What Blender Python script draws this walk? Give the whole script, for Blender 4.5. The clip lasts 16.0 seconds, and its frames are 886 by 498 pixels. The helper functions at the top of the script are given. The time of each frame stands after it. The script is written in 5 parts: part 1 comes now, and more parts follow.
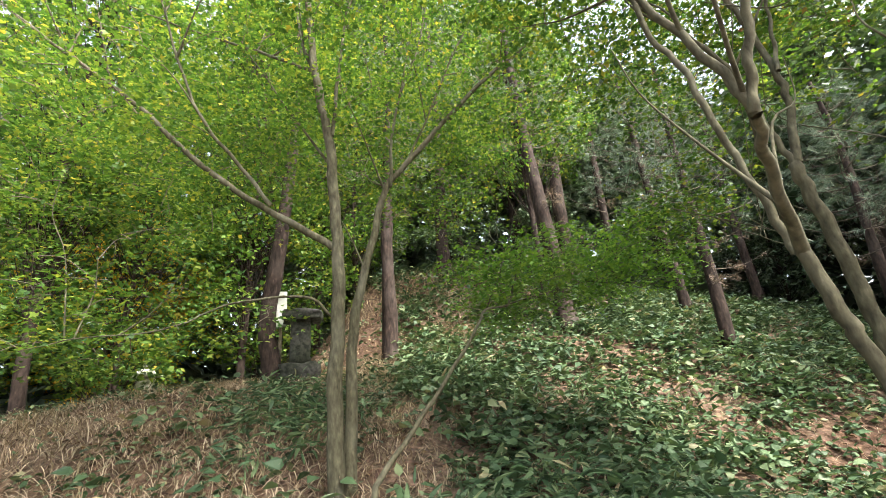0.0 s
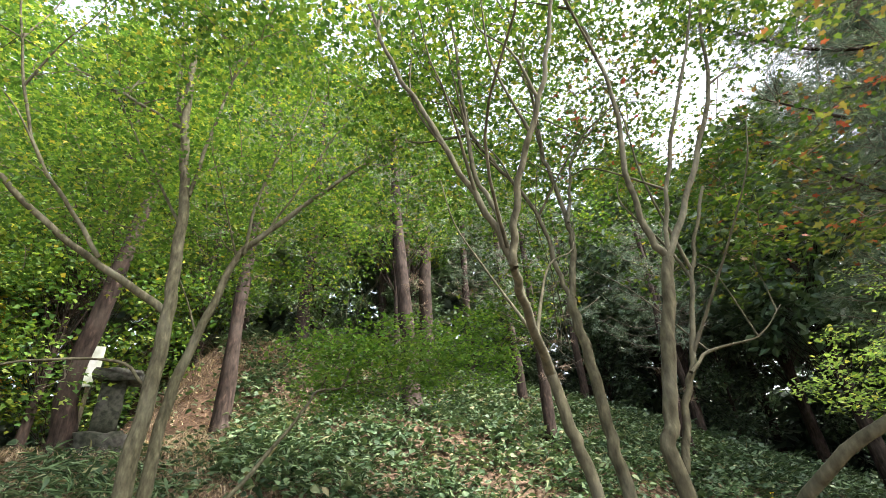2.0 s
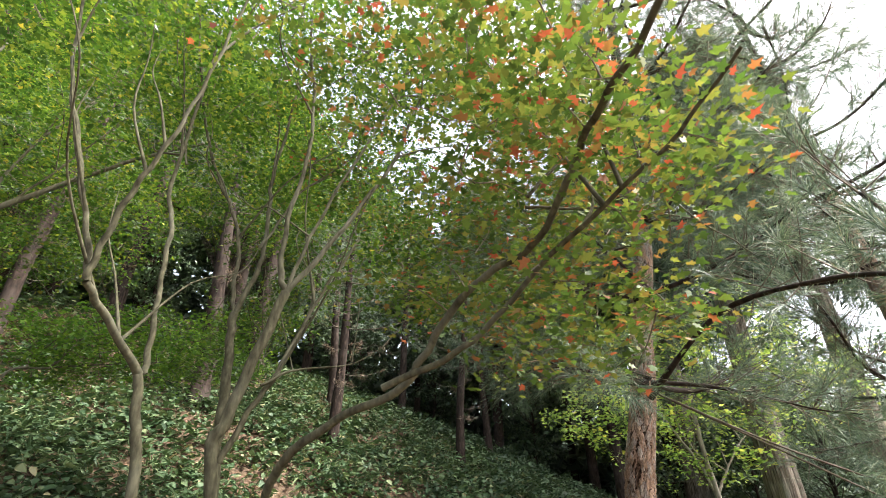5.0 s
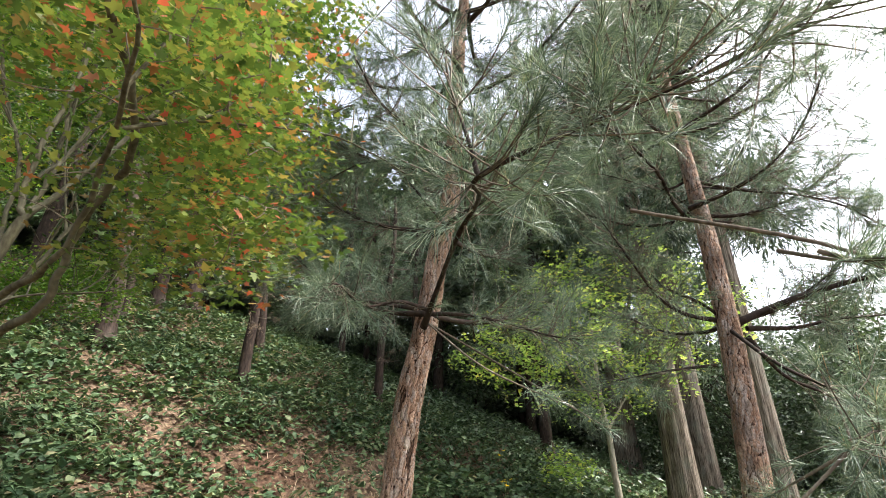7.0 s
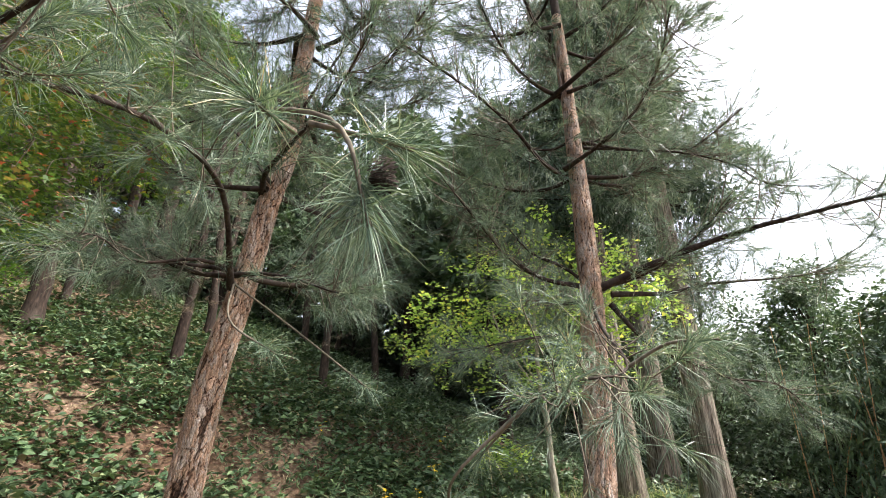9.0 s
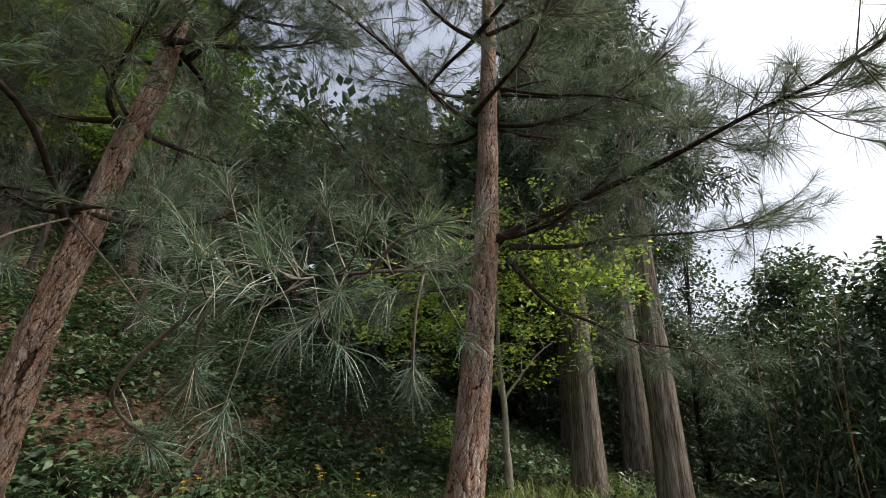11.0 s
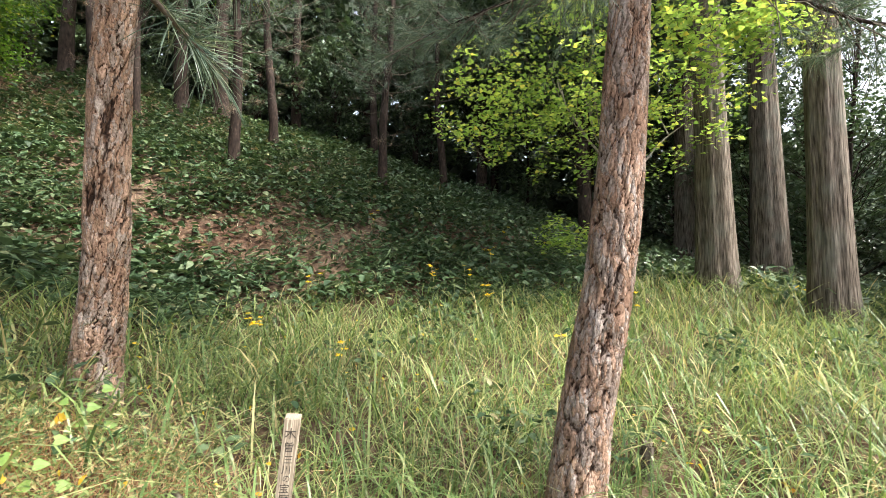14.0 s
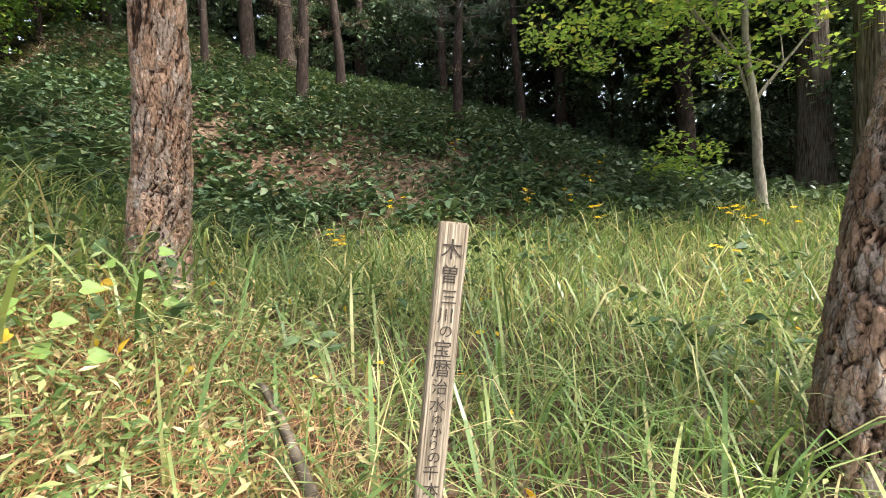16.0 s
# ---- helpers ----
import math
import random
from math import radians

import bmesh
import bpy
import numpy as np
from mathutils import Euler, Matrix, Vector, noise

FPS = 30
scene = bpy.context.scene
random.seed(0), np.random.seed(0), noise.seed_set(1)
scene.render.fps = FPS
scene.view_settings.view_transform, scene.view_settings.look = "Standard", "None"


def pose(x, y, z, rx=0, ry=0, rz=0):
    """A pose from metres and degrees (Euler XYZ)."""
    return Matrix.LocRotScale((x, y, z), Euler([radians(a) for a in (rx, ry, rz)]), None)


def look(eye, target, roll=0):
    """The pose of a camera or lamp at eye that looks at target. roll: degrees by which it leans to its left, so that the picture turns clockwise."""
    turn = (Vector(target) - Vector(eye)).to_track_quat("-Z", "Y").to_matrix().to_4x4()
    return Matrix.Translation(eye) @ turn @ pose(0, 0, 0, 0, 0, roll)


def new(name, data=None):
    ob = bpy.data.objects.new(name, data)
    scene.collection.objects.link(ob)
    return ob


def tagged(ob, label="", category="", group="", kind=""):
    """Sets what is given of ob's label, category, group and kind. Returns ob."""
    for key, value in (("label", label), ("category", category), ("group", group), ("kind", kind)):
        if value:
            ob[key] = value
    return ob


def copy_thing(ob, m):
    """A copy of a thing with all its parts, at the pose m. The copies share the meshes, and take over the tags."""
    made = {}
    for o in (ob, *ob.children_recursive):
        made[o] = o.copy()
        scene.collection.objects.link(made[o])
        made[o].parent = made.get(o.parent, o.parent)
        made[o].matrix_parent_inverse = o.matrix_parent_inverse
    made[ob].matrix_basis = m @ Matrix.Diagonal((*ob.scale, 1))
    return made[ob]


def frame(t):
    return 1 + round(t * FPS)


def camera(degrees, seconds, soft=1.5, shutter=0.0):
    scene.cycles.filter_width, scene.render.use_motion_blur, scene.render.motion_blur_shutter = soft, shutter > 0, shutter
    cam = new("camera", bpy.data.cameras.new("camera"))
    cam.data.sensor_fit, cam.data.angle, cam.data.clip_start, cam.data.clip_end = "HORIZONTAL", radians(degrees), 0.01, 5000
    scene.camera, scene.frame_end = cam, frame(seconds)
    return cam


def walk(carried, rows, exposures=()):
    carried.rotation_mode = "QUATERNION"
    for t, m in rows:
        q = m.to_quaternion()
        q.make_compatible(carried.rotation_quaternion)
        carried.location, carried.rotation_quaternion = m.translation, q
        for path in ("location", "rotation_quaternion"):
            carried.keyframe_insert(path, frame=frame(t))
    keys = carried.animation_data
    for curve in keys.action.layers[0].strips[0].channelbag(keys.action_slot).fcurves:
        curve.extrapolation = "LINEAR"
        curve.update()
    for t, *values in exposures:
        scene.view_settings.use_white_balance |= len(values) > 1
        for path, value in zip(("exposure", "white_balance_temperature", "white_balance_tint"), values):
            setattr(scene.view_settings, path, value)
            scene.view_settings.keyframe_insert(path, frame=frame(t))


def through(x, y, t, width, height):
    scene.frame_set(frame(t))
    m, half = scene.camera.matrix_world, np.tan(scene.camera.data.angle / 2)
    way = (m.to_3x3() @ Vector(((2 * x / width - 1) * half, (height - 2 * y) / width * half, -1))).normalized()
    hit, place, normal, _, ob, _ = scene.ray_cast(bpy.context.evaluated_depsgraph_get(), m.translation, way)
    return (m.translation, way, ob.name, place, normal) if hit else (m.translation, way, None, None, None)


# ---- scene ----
cam = camera(87.3, 16.0, soft=0.6)
PATH = [
    (0, (3.085, -0.341, 2.168), (3.501, 1.491, 2.853), -5.2),
    (0.5, (3.1, -0.383, 2.172), (3.627, 1.378, 2.961), -4.9),
    (1, (3.114, -0.453, 2.196), (3.768, 1.229, 3.059), -4.6),
    (1.5, (3.155, -0.545, 2.209), (3.934, 1.066, 3.102), -4.3),
    (2, (3.261, -0.741, 2.18), (4.143, 0.797, 3.106), -3.9),
    (2.5, (3.327, -0.932, 2.159), (4.295, 0.534, 3.115), -3.6),
    (3, (3.395, -1.176, 2.127), (4.445, 0.231, 3.084), -3.7),
    (3.5, (3.577, -1.453, 2.11), (4.684, -0.1, 3.082), -3.4),
    (4, (3.809, -1.781, 2.057), (4.963, -0.468, 3.029), -2.5),
    (4.2, (3.913, -1.882, 2.055), (5.077, -0.579, 3.028), -1.3),
    (6.3, (5.095, -3.007, 1.92), (6.387, -1.714, 2.732), -0.1),
    (6.5, (5.258, -3.14, 1.903), (6.555, -1.838, 2.692), -0.1),
    (7, (5.655, -3.451, 1.864), (6.952, -2.126, 2.614), -0.1),
    (7.5, (6.035, -3.677, 1.761), (7.313, -2.319, 2.484), -0.2),
    (8, (6.424, -3.893, 1.742), (7.683, -2.505, 2.442), -0.2),
    (8.5, (6.78, -4.083, 1.705), (8.036, -2.696, 2.412), -0.2),
    (9, (7.073, -4.259, 1.685), (8.342, -2.896, 2.415), 0.1),
    (9.2, (7.192, -4.32, 1.701), (8.47, -2.968, 2.436), 0.1),
    (11.3, (8.42, -4.648, 1.373), (9.632, -3.221, 2.076), 2.0),
    (11.5, (8.515, -4.615, 1.332), (9.716, -3.156, 1.988), 1.9),
    (12, (8.747, -4.542, 1.244), (9.92, -3.01, 1.771), 1.3),
    (12.5, (8.878, -4.45, 1.132), (10.029, -2.86, 1.516), 0.9),
    (13, (8.841, -4.309, 1.06), (9.956, -2.669, 1.32), 0.0),
    (13.5, (8.707, -4.028, 0.956), (9.767, -2.339, 1.114), -0.2),
    (14, (8.641, -3.829, 0.833), (9.643, -2.099, 0.899), -0.7),
    (14.5, (8.607, -3.487, 0.672), (9.556, -1.727, 0.677), -1.1),
    (15, (8.629, -3.241, 0.487), (9.522, -1.452, 0.469), -1.3),
    (15.5, (8.655, -3.032, 0.342), (9.48, -1.21, 0.305), -1.7),
    (16, (8.645, -2.859, 0.217), (9.409, -1.011, 0.169), -1.9),
]
EXPOSURES = [(0, 2.65), (4, 2.5), (6.5, 2.2), (9, 2.1), (11.3, 0.7), (12, 1.0), (12.5, 1.55), (13.2, 1.95), (14, 2.1), (16, 2.0)]
walk(cam, [(t, look(eye, target, roll)) for t, eye, target, roll in PATH], EXPOSURES)

# ---- world, sun ----
SUN_ELEVATION, SUN_AZIMUTH = radians(52), radians(140)
world = bpy.data.worlds.new("sky")
scene.world = world
world.use_nodes = True
wn, wl = world.node_tree.nodes, world.node_tree.links
sky = wn.new("ShaderNodeTexSky")
sky.sky_type, sky.sun_disc = "NISHITA", False
sky.sun_elevation, sky.sun_rotation = SUN_ELEVATION, SUN_AZIMUTH
sky.air_density, sky.dust_density, sky.ozone_density = 1.0, 6.0, 1.0
pale = wn.new("ShaderNodeHueSaturation")
pale.inputs["Saturation"].default_value = 0.55
wl.new(sky.outputs[0], pale.inputs["Color"])
wl.new(pale.outputs[0], wn["Background"].inputs["Color"])
wn["Background"].inputs["Strength"].default_value = 0.15
sun = new("sun", bpy.data.lights.new("sun", "SUN"))
sun.data.energy, sun.data.angle, sun.data.color = 2.1, radians(8), (1.0, 0.95, 0.88)
sun.matrix_world = look((math.sin(SUN_AZIMUTH) * math.cos(SUN_ELEVATION) * 50, math.cos(SUN_AZIMUTH) * math.cos(SUN_ELEVATION) * 50, math.sin(SUN_ELEVATION) * 50), (0, 0, 0))


# ---- materials ----
def material(name, rough=0.8, spec=0.3):
    m = bpy.data.materials.new(name)
    m.use_nodes = True
    n = m.node_tree.nodes
    b = n["Principled BSDF"]
    b.inputs["Roughness"].default_value = rough
    b.inputs["Specular IOR Level"].default_value = spec
    return m, n, m.node_tree.links, b


def ramp(n, stops):
    r = n.new("ShaderNodeValToRGB")
    while len(r.color_ramp.elements) < len(stops):
        r.color_ramp.elements.new(0.5)
    for e, (p, c) in zip(r.color_ramp.elements, stops):
        e.position, e.color = p, (*c, 1)
    return r


def tex(n, l, kind, scale, vec, detail=6, **inputs):
    t = n.new("ShaderNodeTex" + kind)
    t.inputs["Scale"].default_value = scale
    if "Detail" in t.inputs:
        t.inputs["Detail"].default_value = detail
    l.new(vec, t.inputs["Vector"])
    return t


def stretched(n, l, sx, sy, sz, source="Object"):
    c = n.new("ShaderNodeTexCoord")
    m = n.new("ShaderNodeMapping")
    m.inputs["Scale"].default_value = (sx, sy, sz)
    l.new(c.outputs[source], m.inputs["Vector"])
    return m.outputs[0]


def bump(n, l, b, height, strength, distance):
    k = n.new("ShaderNodeBump")
    k.inputs["Strength"].default_value, k.inputs["Distance"].default_value = strength, distance
    l.new(height, k.inputs["Height"])
    l.new(k.outputs[0], b.inputs["Normal"])


def mix(n, l, a, b, fac, blend="MIX"):
    m = n.new("ShaderNodeMix")
    m.data_type, m.blend_type = "RGBA", blend
    for socket, v in ((m.inputs[0], fac), (m.inputs[6], a), (m.inputs[7], b)):
        if isinstance(v, bpy.types.NodeSocket):
            l.new(v, socket)
        elif isinstance(v, tuple):
            socket.default_value = (*v, 1)
        else:
            socket.default_value = v
    return m.outputs[2]


def bark(name, stops, scale, stretch, patch, patch_amount, depth):
    """Bark: long fissures over a noise, and pale or mossy patches."""
    m, n, l, b = material(name, 0.9, 0.15)
    v = stretched(n, l, 1, 1, stretch)
    fine = tex(n, l, "Noise", scale, v, 8)
    crack = tex(n, l, "Voronoi", scale * 0.8, v)
    crack.feature = "DISTANCE_TO_EDGE"
    r = ramp(n, stops)
    l.new(fine.outputs[0], r.inputs[0])
    big = tex(n, l, "Noise", 3.0, stretched(n, l, 1, 1, 0.6), 5)
    pr = ramp(n, [(0.5, (0, 0, 0)), (0.68, (1, 1, 1))])
    l.new(big.outputs[0], pr.inputs[0])
    f = n.new("ShaderNodeMath")
    f.operation = "MULTIPLY"
    f.inputs[1].default_value = patch_amount
    l.new(pr.outputs[0], f.inputs[0])
    l.new(mix(n, l, r.outputs[0], patch, f.outputs[0]), b.inputs["Base Color"])
    h = n.new("ShaderNodeMath")
    h.operation = "ADD"
    l.new(fine.outputs[0], h.inputs[0])
    l.new(crack.outputs["Distance"], h.inputs[1])
    bump(n, l, b, h.outputs[0], 0.7, depth)
    return m


def leafy(name, stops, through=0.45, rough=0.55, spec=0.35):
    """A thin leaf: every leaf takes its own colour, and light comes through it."""
    m, n, l, b = material(name, rough, spec)
    g = n.new("ShaderNodeNewGeometry")
    r = ramp(n, stops)
    l.new(g.outputs["Random Per Island"], r.inputs[0])
    t = tex(n, l, "Noise", 1.3, stretched(n, l, 1, 1, 1), 3)
    tr = ramp(n, [(0.3, (0.72, 0.74, 0.7)), (0.7, (1.2, 1.15, 1.05))])
    l.new(t.outputs[0], tr.inputs[0])
    c = mix(n, l, r.outputs[0], tr.outputs[0], 1.0, "MULTIPLY")
    l.new(c, b.inputs["Base Color"])
    s = n.new("ShaderNodeBsdfTranslucent")
    l.new(mix(n, l, c, (1.2, 1.15, 0.7), 1.0, "MULTIPLY"), s.inputs["Color"])
    k = n.new("ShaderNodeMixShader")
    k.inputs[0].default_value = through
    l.new(b.outputs[0], k.inputs[1])
    l.new(s.outputs[0], k.inputs[2])
    l.new(k.outputs[0], n["Material Output"].inputs["Surface"])
    return m


BARK_MAPLE = bark("maple_bark", [(0.3, (0.03, 0.028, 0.017)), (0.6, (0.078, 0.073, 0.045)), (0.75, (0.125, 0.118, 0.078))], 34, 0.35, (0.2, 0.198, 0.15), 0.3, 0.006)
BARK_PINE_DARK = bark("dark_pine_bark", [(0.3, (0.01, 0.007, 0.006)), (0.6, (0.036, 0.025, 0.02)), (0.75, (0.075, 0.053, 0.043))], 22, 0.3, (0.085, 0.07, 0.06), 0.4, 0.012)
BARK_CEDAR = bark("cedar_bark", [(0.32, (0.03, 0.024, 0.018)), (0.5, (0.12, 0.098, 0.078)), (0.72, (0.24, 0.205, 0.17))], 44, 0.09, (0.17, 0.175, 0.145), 0.5, 0.02)
BARK_GINKGO = bark("ginkgo_bark", [(0.3, (0.16, 0.14, 0.11)), (0.6, (0.3, 0.27, 0.22)), (0.75, (0.42, 0.39, 0.33))], 34, 0.3, (0.3, 0.31, 0.25), 0.4, 0.004)
BARK_TWIG = bark("twig_bark", [(0.3, (0.06, 0.05, 0.038)), (0.6, (0.13, 0.11, 0.085)), (0.75, (0.2, 0.17, 0.13))], 40, 0.4, (0.2, 0.18, 0.14), 0.3, 0.002)

# plated bark: ragged long scales; the furrows between them dark, their faces grey-pink to tan, some flaked to orange
BARK_PLATES, n, l, b = material("plated_pine_bark", 0.88, 0.15)
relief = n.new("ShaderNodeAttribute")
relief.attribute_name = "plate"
warp = tex(n, l, "Noise", 16, stretched(n, l, 1, 1, 0.5), 6)
add = n.new("ShaderNodeVectorMath")
add.operation = "MULTIPLY_ADD"
l.new(warp.outputs["Color"], add.inputs[0])
add.inputs[1].default_value = (0.09, 0.09, 0.05)
l.new(stretched(n, l, 1, 1, 0.3), add.inputs[2])
edge, cell = tex(n, l, "Voronoi", 30, add.outputs[0]), tex(n, l, "Voronoi", 30, add.outputs[0])
edge.feature = "DISTANCE_TO_EDGE"
split = n.new("ShaderNodeSeparateColor")
l.new(cell.outputs["Color"], split.inputs[0])
coarse = tex(n, l, "Noise", 9, stretched(n, l, 1, 1, 0.45), 7)
tone = ramp(n, [(0.3, (0.19, 0.146, 0.118)), (0.5, (0.29, 0.232, 0.197)), (0.62, (0.4, 0.338, 0.298)), (0.75, (0.54, 0.485, 0.445))])
l.new(coarse.outputs[0], tone.inputs[0])
flake = ramp(n, [(0.0, (0.86, 0.84, 0.82)), (0.6, (1.0, 1.0, 1.0)), (0.93, (1.2, 1.2, 1.2)), (0.97, (1.12, 0.92, 0.78))])
l.new(split.outputs[1], flake.inputs[0])
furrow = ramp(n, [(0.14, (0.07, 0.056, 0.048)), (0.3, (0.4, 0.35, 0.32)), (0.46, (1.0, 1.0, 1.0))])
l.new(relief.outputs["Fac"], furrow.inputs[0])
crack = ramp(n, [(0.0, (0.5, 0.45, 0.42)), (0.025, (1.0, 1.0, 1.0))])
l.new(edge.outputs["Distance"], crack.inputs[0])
fine = tex(n, l, "Noise", 95, stretched(n, l, 1, 1, 0.6), 8)
grain = ramp(n, [(0.3, (0.6, 0.58, 0.56)), (0.7, (1.3, 1.3, 1.3))])
l.new(fine.outputs[0], grain.inputs[0])
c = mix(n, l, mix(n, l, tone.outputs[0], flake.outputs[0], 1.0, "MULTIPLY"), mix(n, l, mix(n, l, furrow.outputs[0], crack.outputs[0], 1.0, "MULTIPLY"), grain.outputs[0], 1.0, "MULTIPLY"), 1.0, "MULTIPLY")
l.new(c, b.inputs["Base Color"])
step = ramp(n, [(0.0, (0.0, 0.0, 0.0)), (0.06, (0.6, 0.6, 0.6)), (0.3, (0.8, 0.8, 0.8))])
l.new(edge.outputs["Distance"], step.inputs[0])
hh = n.new("ShaderNodeMath")
hh.operation = "MULTIPLY_ADD"
l.new(split.outputs[2], hh.inputs[0])
hh.inputs[1].default_value = 0.7
l.new(step.outputs[0], hh.inputs[2])
h2 = n.new("ShaderNodeMath")
h2.operation = "MULTIPLY_ADD"
l.new(fine.outputs[0], h2.inputs[0])
h2.inputs[1].default_value = 0.5
l.new(hh.outputs[0], h2.inputs[2])
bump(n, l, b, h2.outputs[0], 1.0, 0.012)

LEAF_MAPLE = leafy("maple_leaf", [(0.0, (0.031, 0.083, 0.019)), (0.45, (0.063, 0.137, 0.025)), (0.8, (0.125, 0.206, 0.034)), (0.97, (0.208, 0.256, 0.045)), (1.0, (0.37, 0.31, 0.057))], 0.46)
# maple leaf in lighter greens: light on the shaded sapling put into its colour
LEAF_MAPLE_LIT = leafy("lit_maple_leaf", [(0.0, (0.06, 0.15, 0.03)), (0.5, (0.11, 0.23, 0.04)), (1.0, (0.2, 0.32, 0.055))], 0.5)
LEAF_TURNING = leafy("turning_maple_leaf", [(0.0, (0.045, 0.095, 0.025)), (0.5, (0.095, 0.155, 0.038)), (0.78, (0.17, 0.2, 0.055)), (0.9, (0.2, 0.13, 0.052)), (0.96, (0.28, 0.095, 0.055)), (1.0, (0.34, 0.075, 0.055))], 0.38)
LEAF_DARK = leafy("evergreen_leaf", [(0.0, (0.034, 0.066, 0.034)), (0.6, (0.07, 0.12, 0.062)), (1.0, (0.14, 0.2, 0.115))], 0.15, 0.4, 0.45)
LEAF_GINKGO = leafy("ginkgo_leaf", [(0.0, (0.18, 0.32, 0.09)), (0.5, (0.3, 0.45, 0.13)), (0.88, (0.42, 0.54, 0.17)), (1.0, (0.62, 0.58, 0.16))], 0.58)
LEAF_YELLOW = leafy("yellow_leaf", [(0.0, (0.5, 0.4, 0.05)), (0.7, (0.7, 0.46, 0.05)), (1.0, (0.65, 0.3, 0.05))], 0.5)
LEAF_COVER = leafy("ground_cover_leaf", [(0.0, (0.026, 0.054, 0.027)), (0.5, (0.057, 0.104, 0.05)), (0.9, (0.11, 0.158, 0.082)), (0.97, (0.16, 0.19, 0.105)), (1.0, (0.26, 0.22, 0.14))], 0.22, 0.5, 0.24)
LEAF_GRASS = leafy("grass_blade", [(0.0, (0.07, 0.135, 0.045)), (0.45, (0.155, 0.24, 0.085)), (0.78, (0.3, 0.36, 0.16)), (0.9, (0.44, 0.43, 0.23)), (1.0, (0.52, 0.41, 0.26))], 0.36, 0.38, 0.45)
LEAF_STRAW = leafy("dry_blade", [(0.0, (0.22, 0.11, 0.06)), (0.5, (0.38, 0.22, 0.13)), (1.0, (0.55, 0.43, 0.28))], 0.25, 0.7, 0.2)
LEAF_MAT = leafy("matted_straw", [(0.0, (0.12, 0.088, 0.066)), (0.5, (0.27, 0.21, 0.16)), (1.0, (0.5, 0.43, 0.34))], 0.15, 0.8, 0.15)
LEAF_FALLEN = leafy("fallen_leaf", [(0.0, (0.06, 0.034, 0.022)), (0.5, (0.12, 0.073, 0.047)), (0.9, (0.21, 0.14, 0.092)), (1.0, (0.36, 0.28, 0.2))], 0.1, 0.8, 0.2)
NEEDLE = leafy("pine_needle", [(0.0, (0.03, 0.06, 0.045)), (0.5, (0.085, 0.14, 0.105)), (0.9, (0.2, 0.27, 0.21)), (0.985, (0.3, 0.36, 0.28)), (1.0, (0.38, 0.3, 0.2))], 0.24, 0.38, 0.4)
NEEDLE_DRY = leafy("dry_needle", [(0.0, (0.12, 0.085, 0.07)), (0.6, (0.2, 0.15, 0.125)), (1.0, (0.3, 0.24, 0.19))], 0.2, 0.7, 0.2)
NEEDLE_FAR = leafy("cedar_sprig", [(0.0, (0.028, 0.05, 0.038)), (0.6, (0.06, 0.095, 0.072)), (1.0, (0.11, 0.15, 0.115))], 0.2, 0.55, 0.3)
PETAL = leafy("yellow_petal", [(0.0, (0.75, 0.5, 0.02)), (1.0, (0.85, 0.62, 0.04))], 0.3)

SOIL, n, l, b = material("litter_soil", 0.95, 0.1)
v = stretched(n, l, 1, 1, 1)
a1, a2, a3 = tex(n, l, "Noise", 0.6, v, 5), tex(n, l, "Noise", 14, v, 8), tex(n, l, "Voronoi", 28, v)
s1 = ramp(n, [(0.35, (0.04, 0.027, 0.019)), (0.55, (0.09, 0.063, 0.046)), (0.7, (0.17, 0.125, 0.097))])
l.new(a2.outputs[0], s1.inputs[0])
s2 = ramp(n, [(0.4, (0.8, 0.7, 0.62)), (0.62, (1.1, 1.1, 1.02))])
l.new(a1.outputs[0], s2.inputs[0])
c = mix(n, l, s1.outputs[0], s2.outputs[0], 1.0, "MULTIPLY")
l.new(mix(n, l, c, a3.outputs["Color"], 0.08, "OVERLAY"), b.inputs["Base Color"])
bump(n, l, b, a2.outputs[0], 0.9, 0.03)


def stone(name, lo, hi, scale=18):
    m, n, l, b = material(name, 0.9, 0.2)
    v = stretched(n, l, 1, 1, 1)
    t, q = tex(n, l, "Noise", scale, v, 8), tex(n, l, "Noise", 3, v, 5)
    r, s = ramp(n, [(0.35, lo), (0.65, hi)]), ramp(n, [(0.45, (0.7, 0.78, 0.62)), (0.62, (1.1, 1.1, 1.1))])
    l.new(t.outputs[0], r.inputs[0])
    l.new(q.outputs[0], s.inputs[0])
    l.new(mix(n, l, r.outputs[0], s.outputs[0], 1.0, "MULTIPLY"), b.inputs["Base Color"])
    bump(n, l, b, t.outputs[0], 0.6, 0.01)
    return m


STONE_DARK = stone("dark_mossy_stone", (0.022, 0.022, 0.02), (0.07, 0.067, 0.06))
STONE_PALE = stone("pale_stone", (0.34, 0.33, 0.3), (0.55, 0.54, 0.5))
BOARD_WHITE = stone("white_weathered_paint", (0.36, 0.36, 0.35), (0.56, 0.56, 0.55), 7)

WOOD_POST, n, l, b = material("weathered_wood", 0.85, 0.2)
v = stretched(n, l, 60, 60, 1.6)
t = tex(n, l, "Noise", 3.2, v, 8)
r = ramp(n, [(0.3, (0.13, 0.105, 0.075)), (0.5, (0.3, 0.25, 0.185)), (0.7, (0.45, 0.39, 0.3))])
l.new(t.outputs[0], r.inputs[0])
l.new(r.outputs[0], b.inputs["Base Color"])
bump(n, l, b, t.outputs[0], 0.9, 0.004)
INK, n, l, b = material("faded_black_ink", 0.8, 0.2)
v = stretched(n, l, 60, 60, 2)
t = tex(n, l, "Noise", 4, v, 6)
r = ramp(n, [(0.4, (0.02, 0.018, 0.016)), (0.65, (0.12, 0.1, 0.078))])
l.new(t.outputs[0], r.inputs[0])
